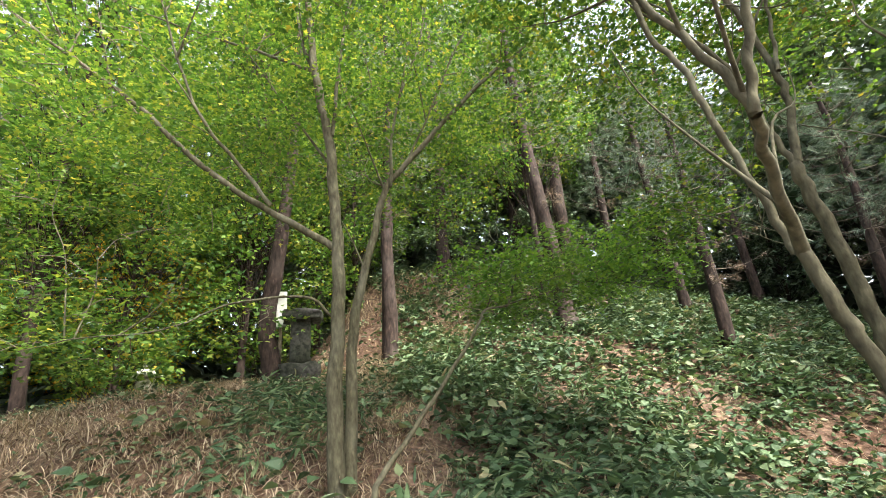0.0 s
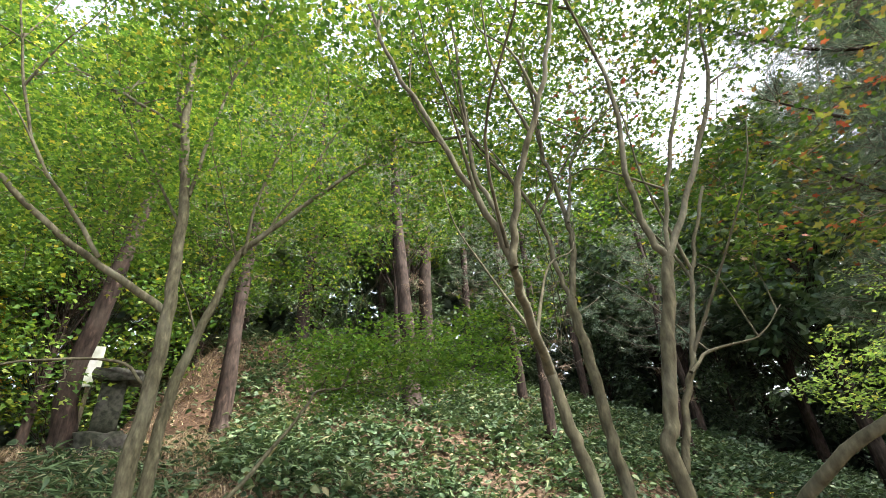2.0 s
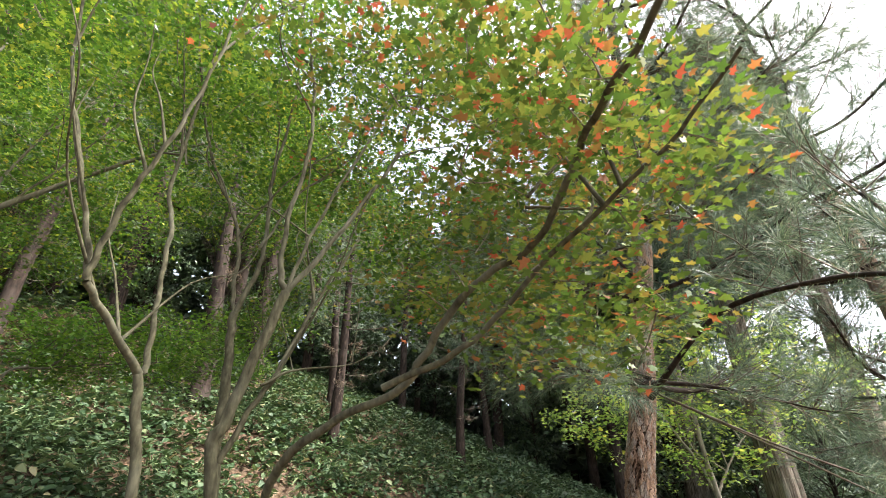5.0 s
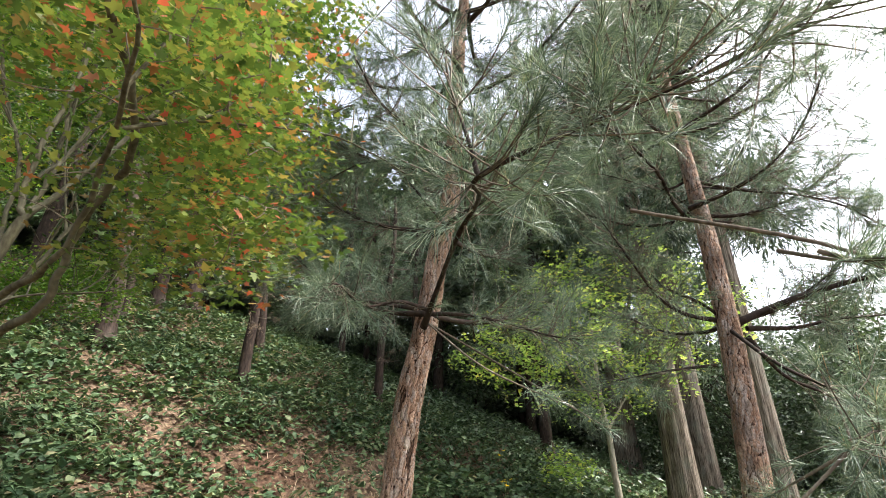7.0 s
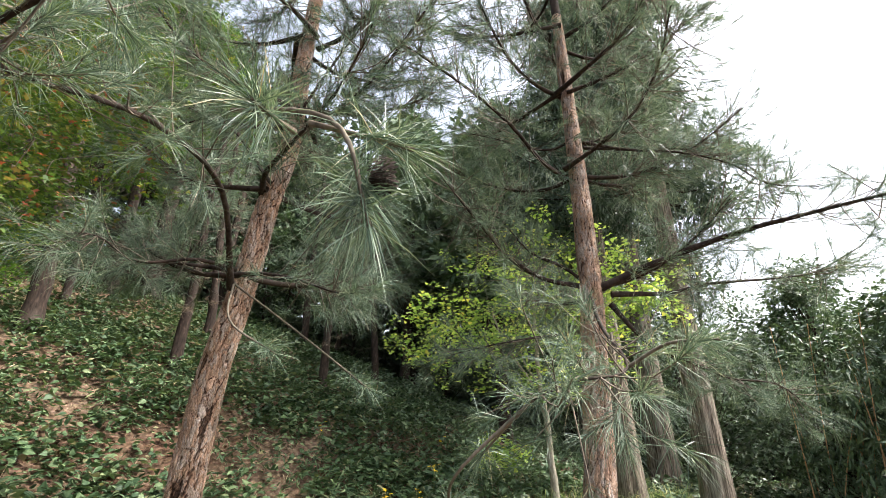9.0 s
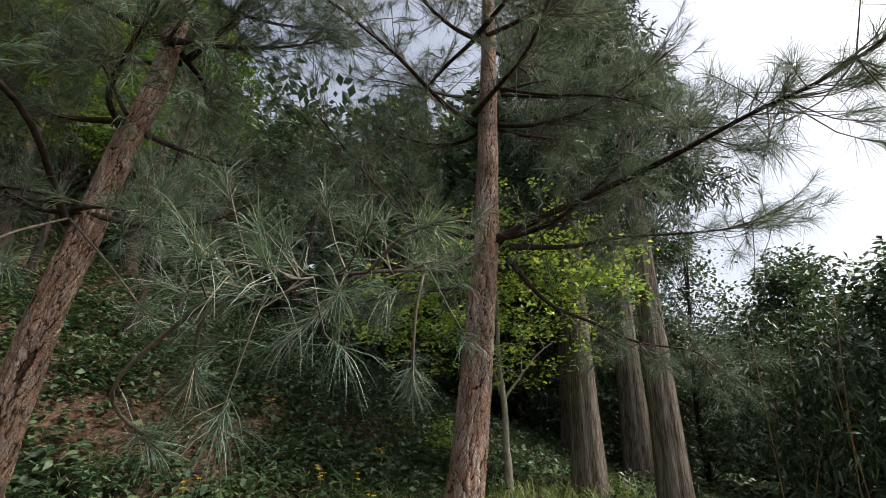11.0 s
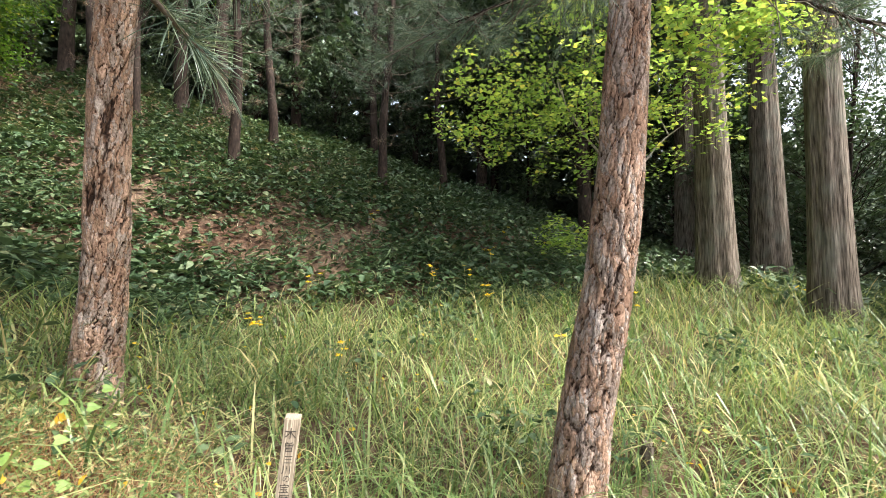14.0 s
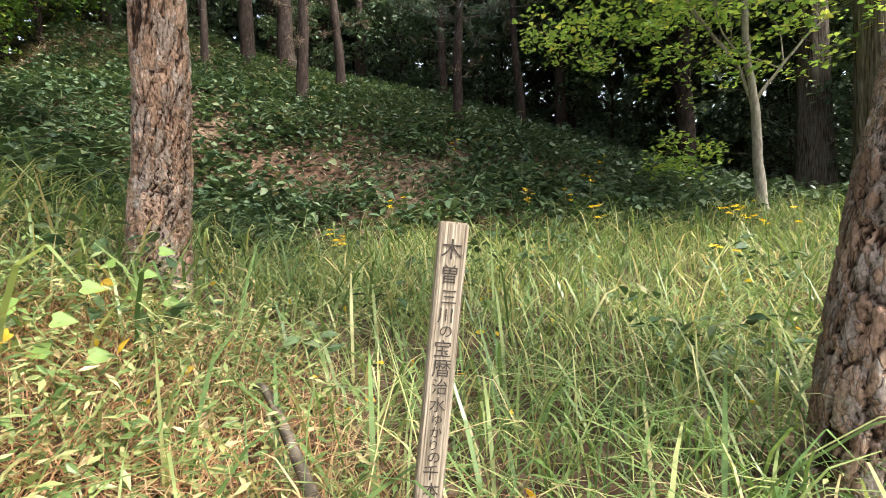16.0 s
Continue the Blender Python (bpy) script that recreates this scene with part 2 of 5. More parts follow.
l.new(r.outputs[0], b.inputs["Base Color"])


# ---- building blocks ----
class Geo:
    """Collects vertices and faces in arrays and turns them into one mesh."""

    def __init__(self):
        self.v, self.f, self.count, self.values = [], [], 0, []

    def add(self, verts, faces, values=None):
        self.v.append(np.asarray(verts, dtype=np.float32).reshape(-1, 3))
        self.f.append(np.asarray(faces, dtype=np.int64) + self.count)
        self.count += len(self.v[-1])
        if values is not None:
            self.values.append(np.asarray(values, dtype=np.float32).ravel())

    def mesh(self, name, mat, smooth=False):
        me = bpy.data.meshes.new(name)
        v = np.concatenate(self.v) if self.v else np.zeros((0, 3), np.float32)
        loops = np.concatenate([f.ravel() for f in self.f]).astype(np.int32)
        sizes = np.concatenate([np.full(len(f), f.shape[1]) for f in self.f])
        starts = np.concatenate([[0], np.cumsum(sizes)[:-1]]).astype(np.int32)
        me.vertices.add(len(v))
        me.vertices.foreach_set("co", v.ravel())
        me.loops.add(len(loops))
        me.loops.foreach_set("vertex_index", loops)
        me.polygons.add(len(sizes))
        me.polygons.foreach_set("loop_start", starts)
        me.update(calc_edges=True)
        me.polygons.foreach_set("use_smooth", np.full(len(sizes), smooth))
        if self.values:
            me.attributes.new("plate", "FLOAT", "POINT").data.foreach_set("value", np.concatenate(self.values))
        me.materials.append(mat)
        return me


def part(name, me, parent, label="", kind=""):
    """One mesh object under a thing."""
    ob = new(name, me)
    ob.parent = parent
    if parent is not None and parent.type == "EMPTY" and parent.parent is None:
        me.transform(Matrix.Translation(-parent.location))
    return tagged(ob, label, kind=kind)


def thing(name, base, label, category, group=""):
    e = new(name)
    e.location = base
    e.empty_display_size = 0.2
    return tagged(e, label, category, group)


def smooth_line(pts, steps):
    """A smooth curve through the points (Catmull-Rom)."""
    p = np.asarray(pts, float)
    q = np.concatenate([[2 * p[0] - p[1]], p, [2 * p[-1] - p[-2]]])
    out = []
    for i in range(len(p) - 1):
        a, b, c, d = q[i:i + 4]
        for t in np.arange(steps) / steps:
            out.append(0.5 * (2 * b + (c - a) * t + (2 * a - 5 * b + 4 * c - d) * t * t + (3 * b - a - 3 * c + d) * t ** 3))
    out.append(p[-1])
    return np.array(out)


def rings(line):
    """Two directions across the line at each of its points."""
    t = np.gradient(line, axis=0)
    t /= np.linalg.norm(t, axis=1)[:, None] + 1e-9
    ref = np.where(np.abs(t[:, 2:3]) > 0.92, [[1.0, 0, 0]], [[0, 0, 1.0]])
    if abs(t[0, 2]) > 0.6:
        ref = np.tile([[1.0, 0.2, 0]], (len(line), 1))
    u = np.cross(t, ref)
    u /= np.linalg.norm(u, axis=1)[:, None] + 1e-9
    return u, np.cross(t, u)


def tube(geo, line, r0, r1, sides=8, knots=0.0, flare=0.0, rng=None, plates=False):
    """A tapering limb along a line. knots: unevenness; flare: wider foot; plates: thick bark scales."""
    line = np.asarray(line, float)
    n = len(line)
    u, w = rings(line)
    s = np.concatenate([[0], np.cumsum(np.linalg.norm(np.diff(line, axis=0), axis=1))])
    k = s / s[-1]
    rad = r0 + (r1 - r0) * k ** 0.8 + r0 * flare * np.exp(-s / 0.16)
    a = np.arange(sides) * 2 * math.pi / sides
    rad = np.repeat(rad[:, None], sides, 1)
    values = None
    if knots and rng is not None:
        for _ in range(5):
            f, m, ph, pa = rng.uniform(1, 9), rng.integers(0, 4), rng.uniform(0, 6), rng.uniform(0, 6)
            rad = rad * (1 + knots * np.sin(s[:, None] * f + ph) * np.cos(m * a[None] + pa))
    if plates:
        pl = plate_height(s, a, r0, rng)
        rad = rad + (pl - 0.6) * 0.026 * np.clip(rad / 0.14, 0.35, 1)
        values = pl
    v = line[:, None] + rad[..., None] * (np.cos(a)[None, :, None] * u[:, None] + np.sin(a)[None, :, None] * w[:, None])
    i = np.arange(n - 1)[:, None] * sides
    j = np.arange(sides)[None]
    jn = (j + 1) % sides
    f = np.stack([i + j, i + jn, i + sides + jn, i + sides + j], -1).reshape(-1, 4)
    geo.add(v.reshape(-1, 3), f, values)


def plate_height(s, a, r0, rng):
    """Pine bark: long ragged plates split by furrows, with smaller flakes stepped on them."""
    length, girth = s[-1], 2 * math.pi * r0
    x = a / (2 * math.pi) * girth
    out = np.zeros((len(s), len(a)))
    for w, h, share, wob_size in ((0.03, 0.1, 0.8, 1.0), (0.014, 0.034, 0.2, 0.6)):
        cells = int(length * girth / (w * h * 3.0))
        cx, cy = rng.uniform(0, girth, cells), rng.uniform(0, length, cells)
        lift = rng.uniform(0.78, 1.0, cells)
        for i, y in enumerate(s):
            near = np.abs(cy - y) < h * 3.2
            wob = wob_size * (0.008 * np.sin(y * 31 + 2 * np.sin(x * 23)) + 0.006 * np.sin(x * 57 + 5 * np.sin(y * 47)) + 0.004 * np.sin(y * 140 + x * 90))
            dx = np.abs((x + wob)[:, None] - cx[near][None])
            dx = np.minimum(dx, girth - dx) / w
            d = np.sqrt(dx ** 2 + ((y + wob[:, None] * 1.6 - cy[near][None]) / h) ** 2)
            o = np.argpartition(d, 1, axis=1)[:, :2]
            dd = np.take_along_axis(d, o, 1)
            first = np.argmin(dd, axis=1)
            gap = np.abs(dd[:, 0] - dd[:, 1])
            out[i] += share * np.clip(gap * 2.7, 0, 1) * lift[near][o[np.arange(len(x)), first]]
    return out


def scatter(geo, centres, normals, headings, sizes, outline, centre_lift=0.0, fan=True):
    """Leaves of one outline: a fan of triangles round a middle vertex, or one face each."""
    c = np.asarray(centres, float)
    n = np.asarray(normals, float)
    n /= np.linalg.norm(n, axis=1)[:, None] + 1e-9
    h = np.asarray(headings, float)
    h = h - n * np.sum(h * n, 1)[:, None]
    h /= np.linalg.norm(h, axis=1)[:, None] + 1e-9
    w = np.cross(n, h)
    o = np.asarray(outline, float)
    s = np.asarray(sizes, float)[:, None, None]
    z = o[:, 2] if o.shape[1] > 2 else np.zeros(len(o))
    v = c[:, None] + s * (o[None, :, :1] * w[:, None] + o[None, :, 1:2] * h[:, None] + z[None, :, None] * n[:, None])
    k = len(o)
    if fan:
        mid = c[:, None] + s * (0.35 * h[:, None] + centre_lift * n[:, None])
        v = np.concatenate([mid, v], 1)
        base = np.arange(len(c))[:, None, None] * (k + 1)
        ring = np.arange(k)
        tri = np.stack([np.zeros(k, int), ring + 1, (ring + 1) % k + 1], -1)
        geo.add(v.reshape(-1, 3), (base + tri[None]).reshape(-1, 3))
    else:
        geo.add(v.reshape(-1, 3), np.arange(len(c))[:, None] * k + np.arange(k)[None])


MAPLE_SHAPE = [(0, -0.12), (0.34, -0.06), (0.2, 0.18), (0.55, 0.42), (0.22, 0.45), (0, 1.0), (-0.22, 0.45), (-0.55, 0.42), (-0.2, 0.18), (-0.34, -0.06)]
OVAL_SHAPE = [(0, 0), (0.24, 0.3, 0.06), (0.2, 0.65, 0.05), (0, 1.0, -0.08), (-0.2, 0.65, 0.05), (-0.24, 0.3, 0.06)]
OVAL_SHAPE[0] = (0, 0, 0)
BROAD_SHAPE = [(0, 0, 0), (0.3, 0.22, 0.07), (0.32, 0.5, 0.07), (0, 1.0, -0.1), (-0.32, 0.5, 0.07), (-0.3, 0.22, 0.07)]
NARROW_SHAPE = [(0, 0, 0), (0.15, 0.4, 0.03), (0, 1, -0.06), (-0.15, 0.4, 0.03)]
LONG_SHAPE = [(0, 0, 0), (0.09, 0.3, 0.03), (0.06, 0.7, -0.02), (0, 1.0, -0.16), (-0.06, 0.7, -0.02), (-0.09, 0.3, 0.03)]
FAN_SHAPE = [(0, 0), (0.3, 0.42), (0.42, 0.72), (0.14, 0.86), (0, 0.72), (-0.14, 0.86), (-0.42, 0.72), (-0.3, 0.42)]
SPRAY_SHAPE = [(0, -0.1), (0.52, 0.3), (0.17, 0.42), (0, 1.0), (-0.17, 0.42), (-0.52, 0.3)]
LOBED = [(0, 0), (0.5, 0.3), (0, 1.0), (-0.5, 0.3), (-0.15, 0.15)]
DIAMOND = [(0, 0, 0), (0.3, 0.5, 0.05), (0, 1, -0.05), (-0.3, 0.5, 0.05)]


def around(rng, n, radius, flat=1.0):
    """Random points in a flattened ball."""
    d = rng.normal(size=(n, 3))
    d /= np.linalg.norm(d, axis=1)[:, None]
    d *= radius * rng.uniform(0, 1, (n, 1)) ** 0.45
    d[:, 2] *= flat
    return d


def hang(line, t):
    i = min(int(t * (len(line) - 1)), len(line) - 1)
    return line[i]

# ---- limbs: foot radius, end radius, points ----
MAPLE_ONE = [
    (0.076, 0.022, [(3.00, 3.72, 1.45), (3.01, 3.74, 1.68), (2.99, 3.75, 2.43), (3.03, 3.74, 3.08), (3.03, 3.74, 3.71), (3.00, 3.75, 4.12), (2.96, 3.75, 4.80), (2.88, 3.77, 5.29), (2.78, 3.80, 5.96), (2.71, 3.81, 6.96), (2.65, 3.83, 8.72)]),
    (0.061, 0.018, [(3.12, 3.84, 1.45), (3.11, 3.84, 1.65), (3.14, 4.02, 2.72), (3.20, 4.08, 3.26), (3.38, 4.13, 3.98), (3.52, 4.16, 4.52), (3.78, 4.15, 4.87), (4.21, 4.12, 5.39), (4.82, 4.06, 6.05), (5.40, 4.00, 6.58)]),
    (0.037, 0.011, [(2.99, 3.75, 3.73), (2.53, 3.78, 4.04), (2.12, 3.80, 4.31), (1.69, 3.82, 4.68), (1.24, 3.84, 5.17), (0.78, 3.87, 5.57), (0.26, 3.91, 6.01), (-0.24, 3.95, 6.47), (-0.68, 3.98, 6.84)]),
    (0.022, 0.007, [(2.44, 3.67, 4.11), (2.19, 3.63, 4.46), (1.88, 3.59, 4.84), (1.67, 3.53, 5.28), (1.40, 3.41, 6.16), (1.29, 3.33, 6.65)]),
    (0.022, 0.006, [(2.78, 3.80, 5.77), (2.31, 4.07, 6.17), (1.73, 4.38, 6.62), (0.92, 4.79, 7.26), (-0.02, 5.23, 8.02)]),
    (0.022, 0.007, [(2.98, 3.75, 4.93), (3.05, 3.82, 5.78), (3.16, 3.90, 6.94), (3.22, 4.00, 8.56)]),
    (0.025, 0.009, [(2.85, 3.78, 5.58), (2.61, 4.06, 6.52), (2.48, 4.37, 7.97)]),
    (0.02, 0.006, [(3.58, 4.12, 4.56), (3.70, 4.25, 5.62), (4.12, 4.34, 6.97), (4.35, 4.44, 8.36)]),
    (0.014, 0.004, [(3.78, 4.17, 4.88), (4.07, 4.07, 5.51), (4.39, 3.97, 6.27), (4.81, 3.84, 7.09)]),
    (0.014, 0.004, [(2.97, 3.80, 3.10), (2.74, 3.77, 3.28), (2.16, 3.70, 3.21), (1.85, 3.65, 3.07), (1.55, 3.59, 2.98), (1.15, 3.51, 2.94), (0.89, 3.43, 2.87)]),
    (0.016, 0.004, [(3.00, 3.75, 4.54), (2.42, 4.24, 5.69), (1.76, 4.73, 7.10), (1.49, 4.99, 8.16)]),
]
SAPLING = [
    (0.025, 0.01, [(3.21, 3.02, 1.74), (3.51, 3.30, 2.04), (3.90, 3.57, 2.48), (4.24, 3.76, 2.88), (4.40, 3.85, 3.11), (4.63, 3.90, 3.16), (4.72, 3.94, 3.28), (4.84, 4.03, 3.55)]),
    (0.009, 0.003, [(4.46, 4.02, 3.15), (4.65, 4.01, 3.54), (4.78, 3.99, 3.85)]),
    (0.009, 0.003, [(4.66, 4.00, 3.18), (5.09, 4.05, 3.30), (5.66, 4.09, 3.42), (6.29, 4.14, 3.35)]),
    (0.007, 0.003, [(6.38, 3.42, 3.98), (6.33, 2.87, 3.63), (6.21, 2.47, 3.38), (6.00, 2.02, 3.12)]),
    (0.007, 0.003, [(6.44, 2.99, 3.69), (6.31, 2.63, 3.40), (6.02, 2.04, 3.03)]),
]
MAPLE_TWO = [
    (0.041, 0.028, [(5.20, 1.00, 0.90), (5.04, 1.09, 2.15), (4.98, 1.11, 2.42), (4.93, 1.13, 2.68)]),
    (0.028, 0.019, [(4.93, 1.13, 2.68), (4.62, 0.89, 2.95), (4.49, 0.76, 3.06)]),
    (0.019, 0.007, [(4.49, 0.76, 3.06), (4.43, 0.80, 3.31), (4.30, 0.89, 3.68), (4.18, 0.97, 4.06), (4.03, 1.07, 4.50), (3.89, 1.17, 5.19), (3.74, 1.27, 6.30)]),
    (0.019, 0.007, [(4.48, 0.76, 3.07), (4.49, 0.72, 3.26), (4.52, 0.65, 3.53), (4.57, 0.56, 3.78), (4.64, 0.47, 4.10), (4.69, 0.38, 4.50), (4.73, 0.29, 4.97), (4.78, 0.18, 5.69)]),
    (0.022, 0.007, [(4.97, 1.19, 2.70), (4.96, 1.22, 2.87), (4.94, 1.29, 3.24), (4.92, 1.34, 3.54), (4.90, 1.39, 3.87), (4.83, 1.48, 4.25), (4.85, 1.56, 5.42), (4.84, 1.64, 6.74), (4.84, 1.71, 8.12)]),
    (0.009, 0.003, [(4.88, 1.45, 4.46), (4.77, 1.68, 5.15), (4.57, 1.99, 6.09), (4.50, 2.20, 7.22)]),
]
MAPLE_THREE = [
    (0.046, 0.033, [(5.75, 1.35, 0.95), (5.60, 1.41, 2.14), (5.58, 1.43, 2.47), (5.56, 1.44, 2.79), (5.53, 1.46, 3.14), (5.52, 1.47, 3.32)]),
    (0.019, 0.007, [(5.52, 1.47, 3.32), (5.49, 1.50, 3.50), (5.47, 1.56, 3.96), (5.37, 1.65, 4.31), (5.24, 1.76, 4.63), (5.05, 1.93, 5.20), (4.82, 2.13, 6.21), (4.61, 2.31, 7.46), (4.54, 2.40, 8.73)]),
    (0.025, 0.008, [(5.53, 1.46, 3.32), (5.64, 1.46, 3.75), (5.66, 1.48, 3.97), (5.66, 1.55, 4.46), (5.65, 1.60, 4.80), (5.72, 1.64, 5.57), (5.74, 1.72, 6.50), (5.58, 1.92, 7.66)]),
    (0.014, 0.004, [(5.60, 1.42, 3.92), (5.74, 1.47, 4.25), (5.93, 1.51, 4.71), (6.38, 1.46, 5.33), (6.84, 1.45, 6.38)]),
]
MAPLE_FOUR = [
    (0.046, 0.034, [(5.75, 0.82, 0.90), (5.39, 0.88, 2.13), (5.42, 0.86, 2.45), (5.49, 0.82, 2.78), (5.61, 0.74, 3.30)]),
    (0.023, 0.007, [(5.61, 0.74, 3.30), (5.56, 0.78, 3.46), (5.56, 0.81, 3.96), (5.62, 0.78, 4.53), (5.60, 0.82, 5.30), (5.50, 0.91, 6.09), (5.48, 0.94, 7.25)]),
    (0.016, 0.005, [(5.61, 0.74, 3.32), (5.68, 0.68, 3.69), (5.83, 0.56, 4.24), (6.12, 0.35, 5.12), (6.31, 0.21, 5.95), (6.54, 0.04, 6.97)]),
    (0.023, 0.007, [(5.61, 0.74, 3.30), (5.84, 0.65, 3.72), (6.13, 0.52, 4.32), (6.30, 0.45, 4.74), (6.59, 0.34, 5.83), (7.08, 0.08, 6.93)]),
    (0.022, 0.01, [(5.42, 0.87, 2.19), (5.55, 0.85, 2.51), (5.65, 0.82, 2.70), (5.80, 0.79, 3.12), (5.93, 0.75, 3.45), (6.14, 0.68, 3.91)]),
    (0.011, 0.003, [(5.56, 0.78, 2.65), (5.76, 0.77, 2.77), (6.18, 0.71, 2.88), (6.49, 0.67, 3.10)]),
]
LOW_LIMB = [
    (0.034, 0.012, [(5.72, 0.80, 1.75), (5.56, 0.38, 2.13), (5.68, -0.00, 2.38), (5.80, -0.35, 2.48), (5.82, -0.52, 2.63), (5.83, -0.71, 2.82), (5.87, -0.93, 2.96), (5.90, -1.19, 3.04), (5.81, -1.45, 3.20), (5.66, -1.69, 3.31), (5.50, -2.00, 3.40), (5.28, -2.32, 3.52)]),
    (0.018, 0.006, [(5.62, -0.47, 2.46), (5.74, -0.76, 2.56), (5.80, -1.02, 2.70), (5.80, -1.34, 2.89), (5.75, -1.87, 3.10), (5.62, -2.20, 3.22)]),
    (0.009, 0.003, [(5.82, -1.24, 3.24), (6.33, -1.50, 3.98), (6.50, -1.52, 4.74), (6.75, -1.62, 5.65)]),
    (0.008, 0.003, [(5.81, -1.23, 3.18), (6.20, -1.42, 3.26), (6.65, -1.66, 3.27), (7.00, -1.82, 3.14)]),
]
PINE_ONE = [
    (0.15, 0.05, [(8.20, -0.10, -0.15), (8.22, -0.11, 0.35), (8.26, -0.16, 0.80), (8.29, -0.32, 2.01), (8.37, -0.47, 2.80), (8.42, -0.56, 3.43), (8.50, -0.68, 4.13), (8.50, -0.73, 4.98), (8.52, -0.81, 6.11), (8.55, -0.85, 6.53), (8.61, -0.98, 8.49), (8.72, -1.20, 12.69), (8.92, -1.50, 19.93)]),
]
PINE_ONE_LIMBS = [
    (0.03, 0.01, [(8.24, -0.58, 2.72), (7.84, -1.33, 3.13), (7.31, -2.03, 3.02), (6.80, -2.47, 2.76), (6.95, -2.85, 2.87), (7.15, -3.20, 3.00), (7.30, -3.60, 3.15)]),
    (0.012, 0.005, [(6.80, -2.47, 2.76), (6.84, -2.39, 2.98), (6.89, -2.24, 3.39), (6.94, -2.14, 3.77)]),
    (0.022, 0.007, [(8.17, -0.52, 2.88), (7.97, -0.24, 2.94), (7.79, 0.00, 2.99), (7.64, 0.21, 2.96), (7.49, 0.41, 2.87)]),
    (0.022, 0.008, [(8.25, -0.60, 2.83), (8.37, -0.89, 2.79), (8.48, -1.23, 2.69), (8.57, -1.57, 2.55), (8.62, -1.82, 2.49)]),
    (0.02, 0.007, [(8.25, -0.60, 2.87), (7.95, -0.60, 2.88), (7.59, -0.63, 2.77), (7.32, -0.70, 2.86), (7.13, -0.76, 2.80)]),
    (0.018, 0.006, [(8.36, -0.73, 3.64), (8.05, -0.34, 4.28), (7.83, -0.09, 4.36), (7.55, 0.24, 4.13)]),
    (0.016, 0.006, [(8.45, -0.87, 4.28), (8.58, -1.21, 4.75), (8.75, -1.59, 5.23), (8.91, -1.90, 5.48)]),
]
PINE_TWO = [
    (0.16, 0.06, [(10.45, -1.95, -0.85), (10.60, -2.00, 0.05), (10.73, -2.10, 0.98), (10.81, -2.15, 2.00), (10.88, -2.17, 2.93), (10.93, -2.15, 4.00), (11.00, -2.10, 5.00), (11.10, -2.00, 7.50), (11.15, -1.90, 10.50)]),
]
PINE_TWO_LIMBS = [
    (0.045, 0.016, [(10.90, -2.20, 2.90), (11.20, -2.83, 3.14), (11.23, -3.45, 3.21), (10.85, -4.15, 3.07), (10.71, -4.53, 3.02), (10.50, -5.00, 3.05)]),
    (0.028, 0.008, [(11.03, -2.29, 2.86), (11.38, -2.63, 2.87), (11.70, -2.94, 2.96), (12.16, -3.40, 3.01), (12.41, -3.64, 3.08), (12.65, -3.87, 3.25)]),
    (0.026, 0.008, [(11.01, -2.28, 2.77), (11.31, -2.44, 2.42), (11.66, -2.65, 2.27), (11.98, -2.84, 2.14), (12.38, -3.09, 2.10), (12.61, -3.23, 1.94)]),
    (0.022, 0.007, [(10.89, -2.18, 2.92), (10.76, -1.98, 3.14), (10.57, -1.74, 3.32), (10.41, -1.50, 3.71), (10.23, -1.27, 3.92)]),
    (0.024, 0.007, [(10.85, -2.17, 2.85), (10.06, -2.67, 2.36), (9.10, -3.28, 1.95), (8.85, -3.17, 1.88), (8.65, -3.09, 1.80)]),
    (0.022, 0.007, [(11.14, -2.14, 4.61), (11.46, -2.37, 4.78), (11.93, -2.71, 4.92), (12.28, -2.96, 5.18)]),
    (0.02, 0.007, [(11.14, -2.14, 4.57), (11.64, -2.55, 4.57), (12.06, -2.90, 4.60), (12.55, -3.30, 4.42), (12.71, -3.43, 4.11)]),
    (0.02, 0.007, [(11.06, -2.07, 4.67), (10.83, -1.85, 4.54), (10.42, -1.46, 4.70), (10.17, -1.22, 4.78)]),
    (0.024, 0.008, [(10.99, -2.02, 4.68), (11.29, -2.49, 4.45), (11.56, -2.94, 4.32), (11.76, -3.30, 4.11), (11.86, -3.54, 3.83), (12.03, -3.87, 3.73)]),
    (0.018, 0.006, [(10.73, -2.03, 2.50), (10.48, -1.70, 2.46), (10.22, -1.37, 2.39), (10.03, -1.13, 2.32)]),
]
NEAR_TWO = [((8.65, -3.09, 1.80), (8.50, -2.80, 1.52), (8.73, -2.54, 1.33)),
            ((8.65, -3.09, 1.80), (8.68, -2.92, 1.70), (8.77, -2.65, 1.55)),
            ((9.10, -3.28, 1.95), (9.10, -3.47, 2.03), (9.10, -3.67, 2.02)),
            ((9.63, -2.95, 2.22), (9.54, -3.00, 1.92), (9.54, -3.00, 1.57))]
NEAR_ONE = [((7.45, -2.75, 2.75), (7.50, -3.40, 2.38), (7.51, -3.59, 2.04)),
            ((7.50, -3.30, 2.42), (7.55, -3.50, 2.30), (7.62, -3.58, 2.26)),
            ((7.50, -3.20, 2.45), (7.40, -3.35, 2.35), (7.30, -3.45, 2.30)),
            ((8.24, -0.62, 2.75), (8.00, -1.40, 2.30), (8.10, -1.90, 2.05)),
            ((8.24, -0.62, 2.75), (8.50, -1.30, 2.30), (8.70, -1.90, 1.90))]
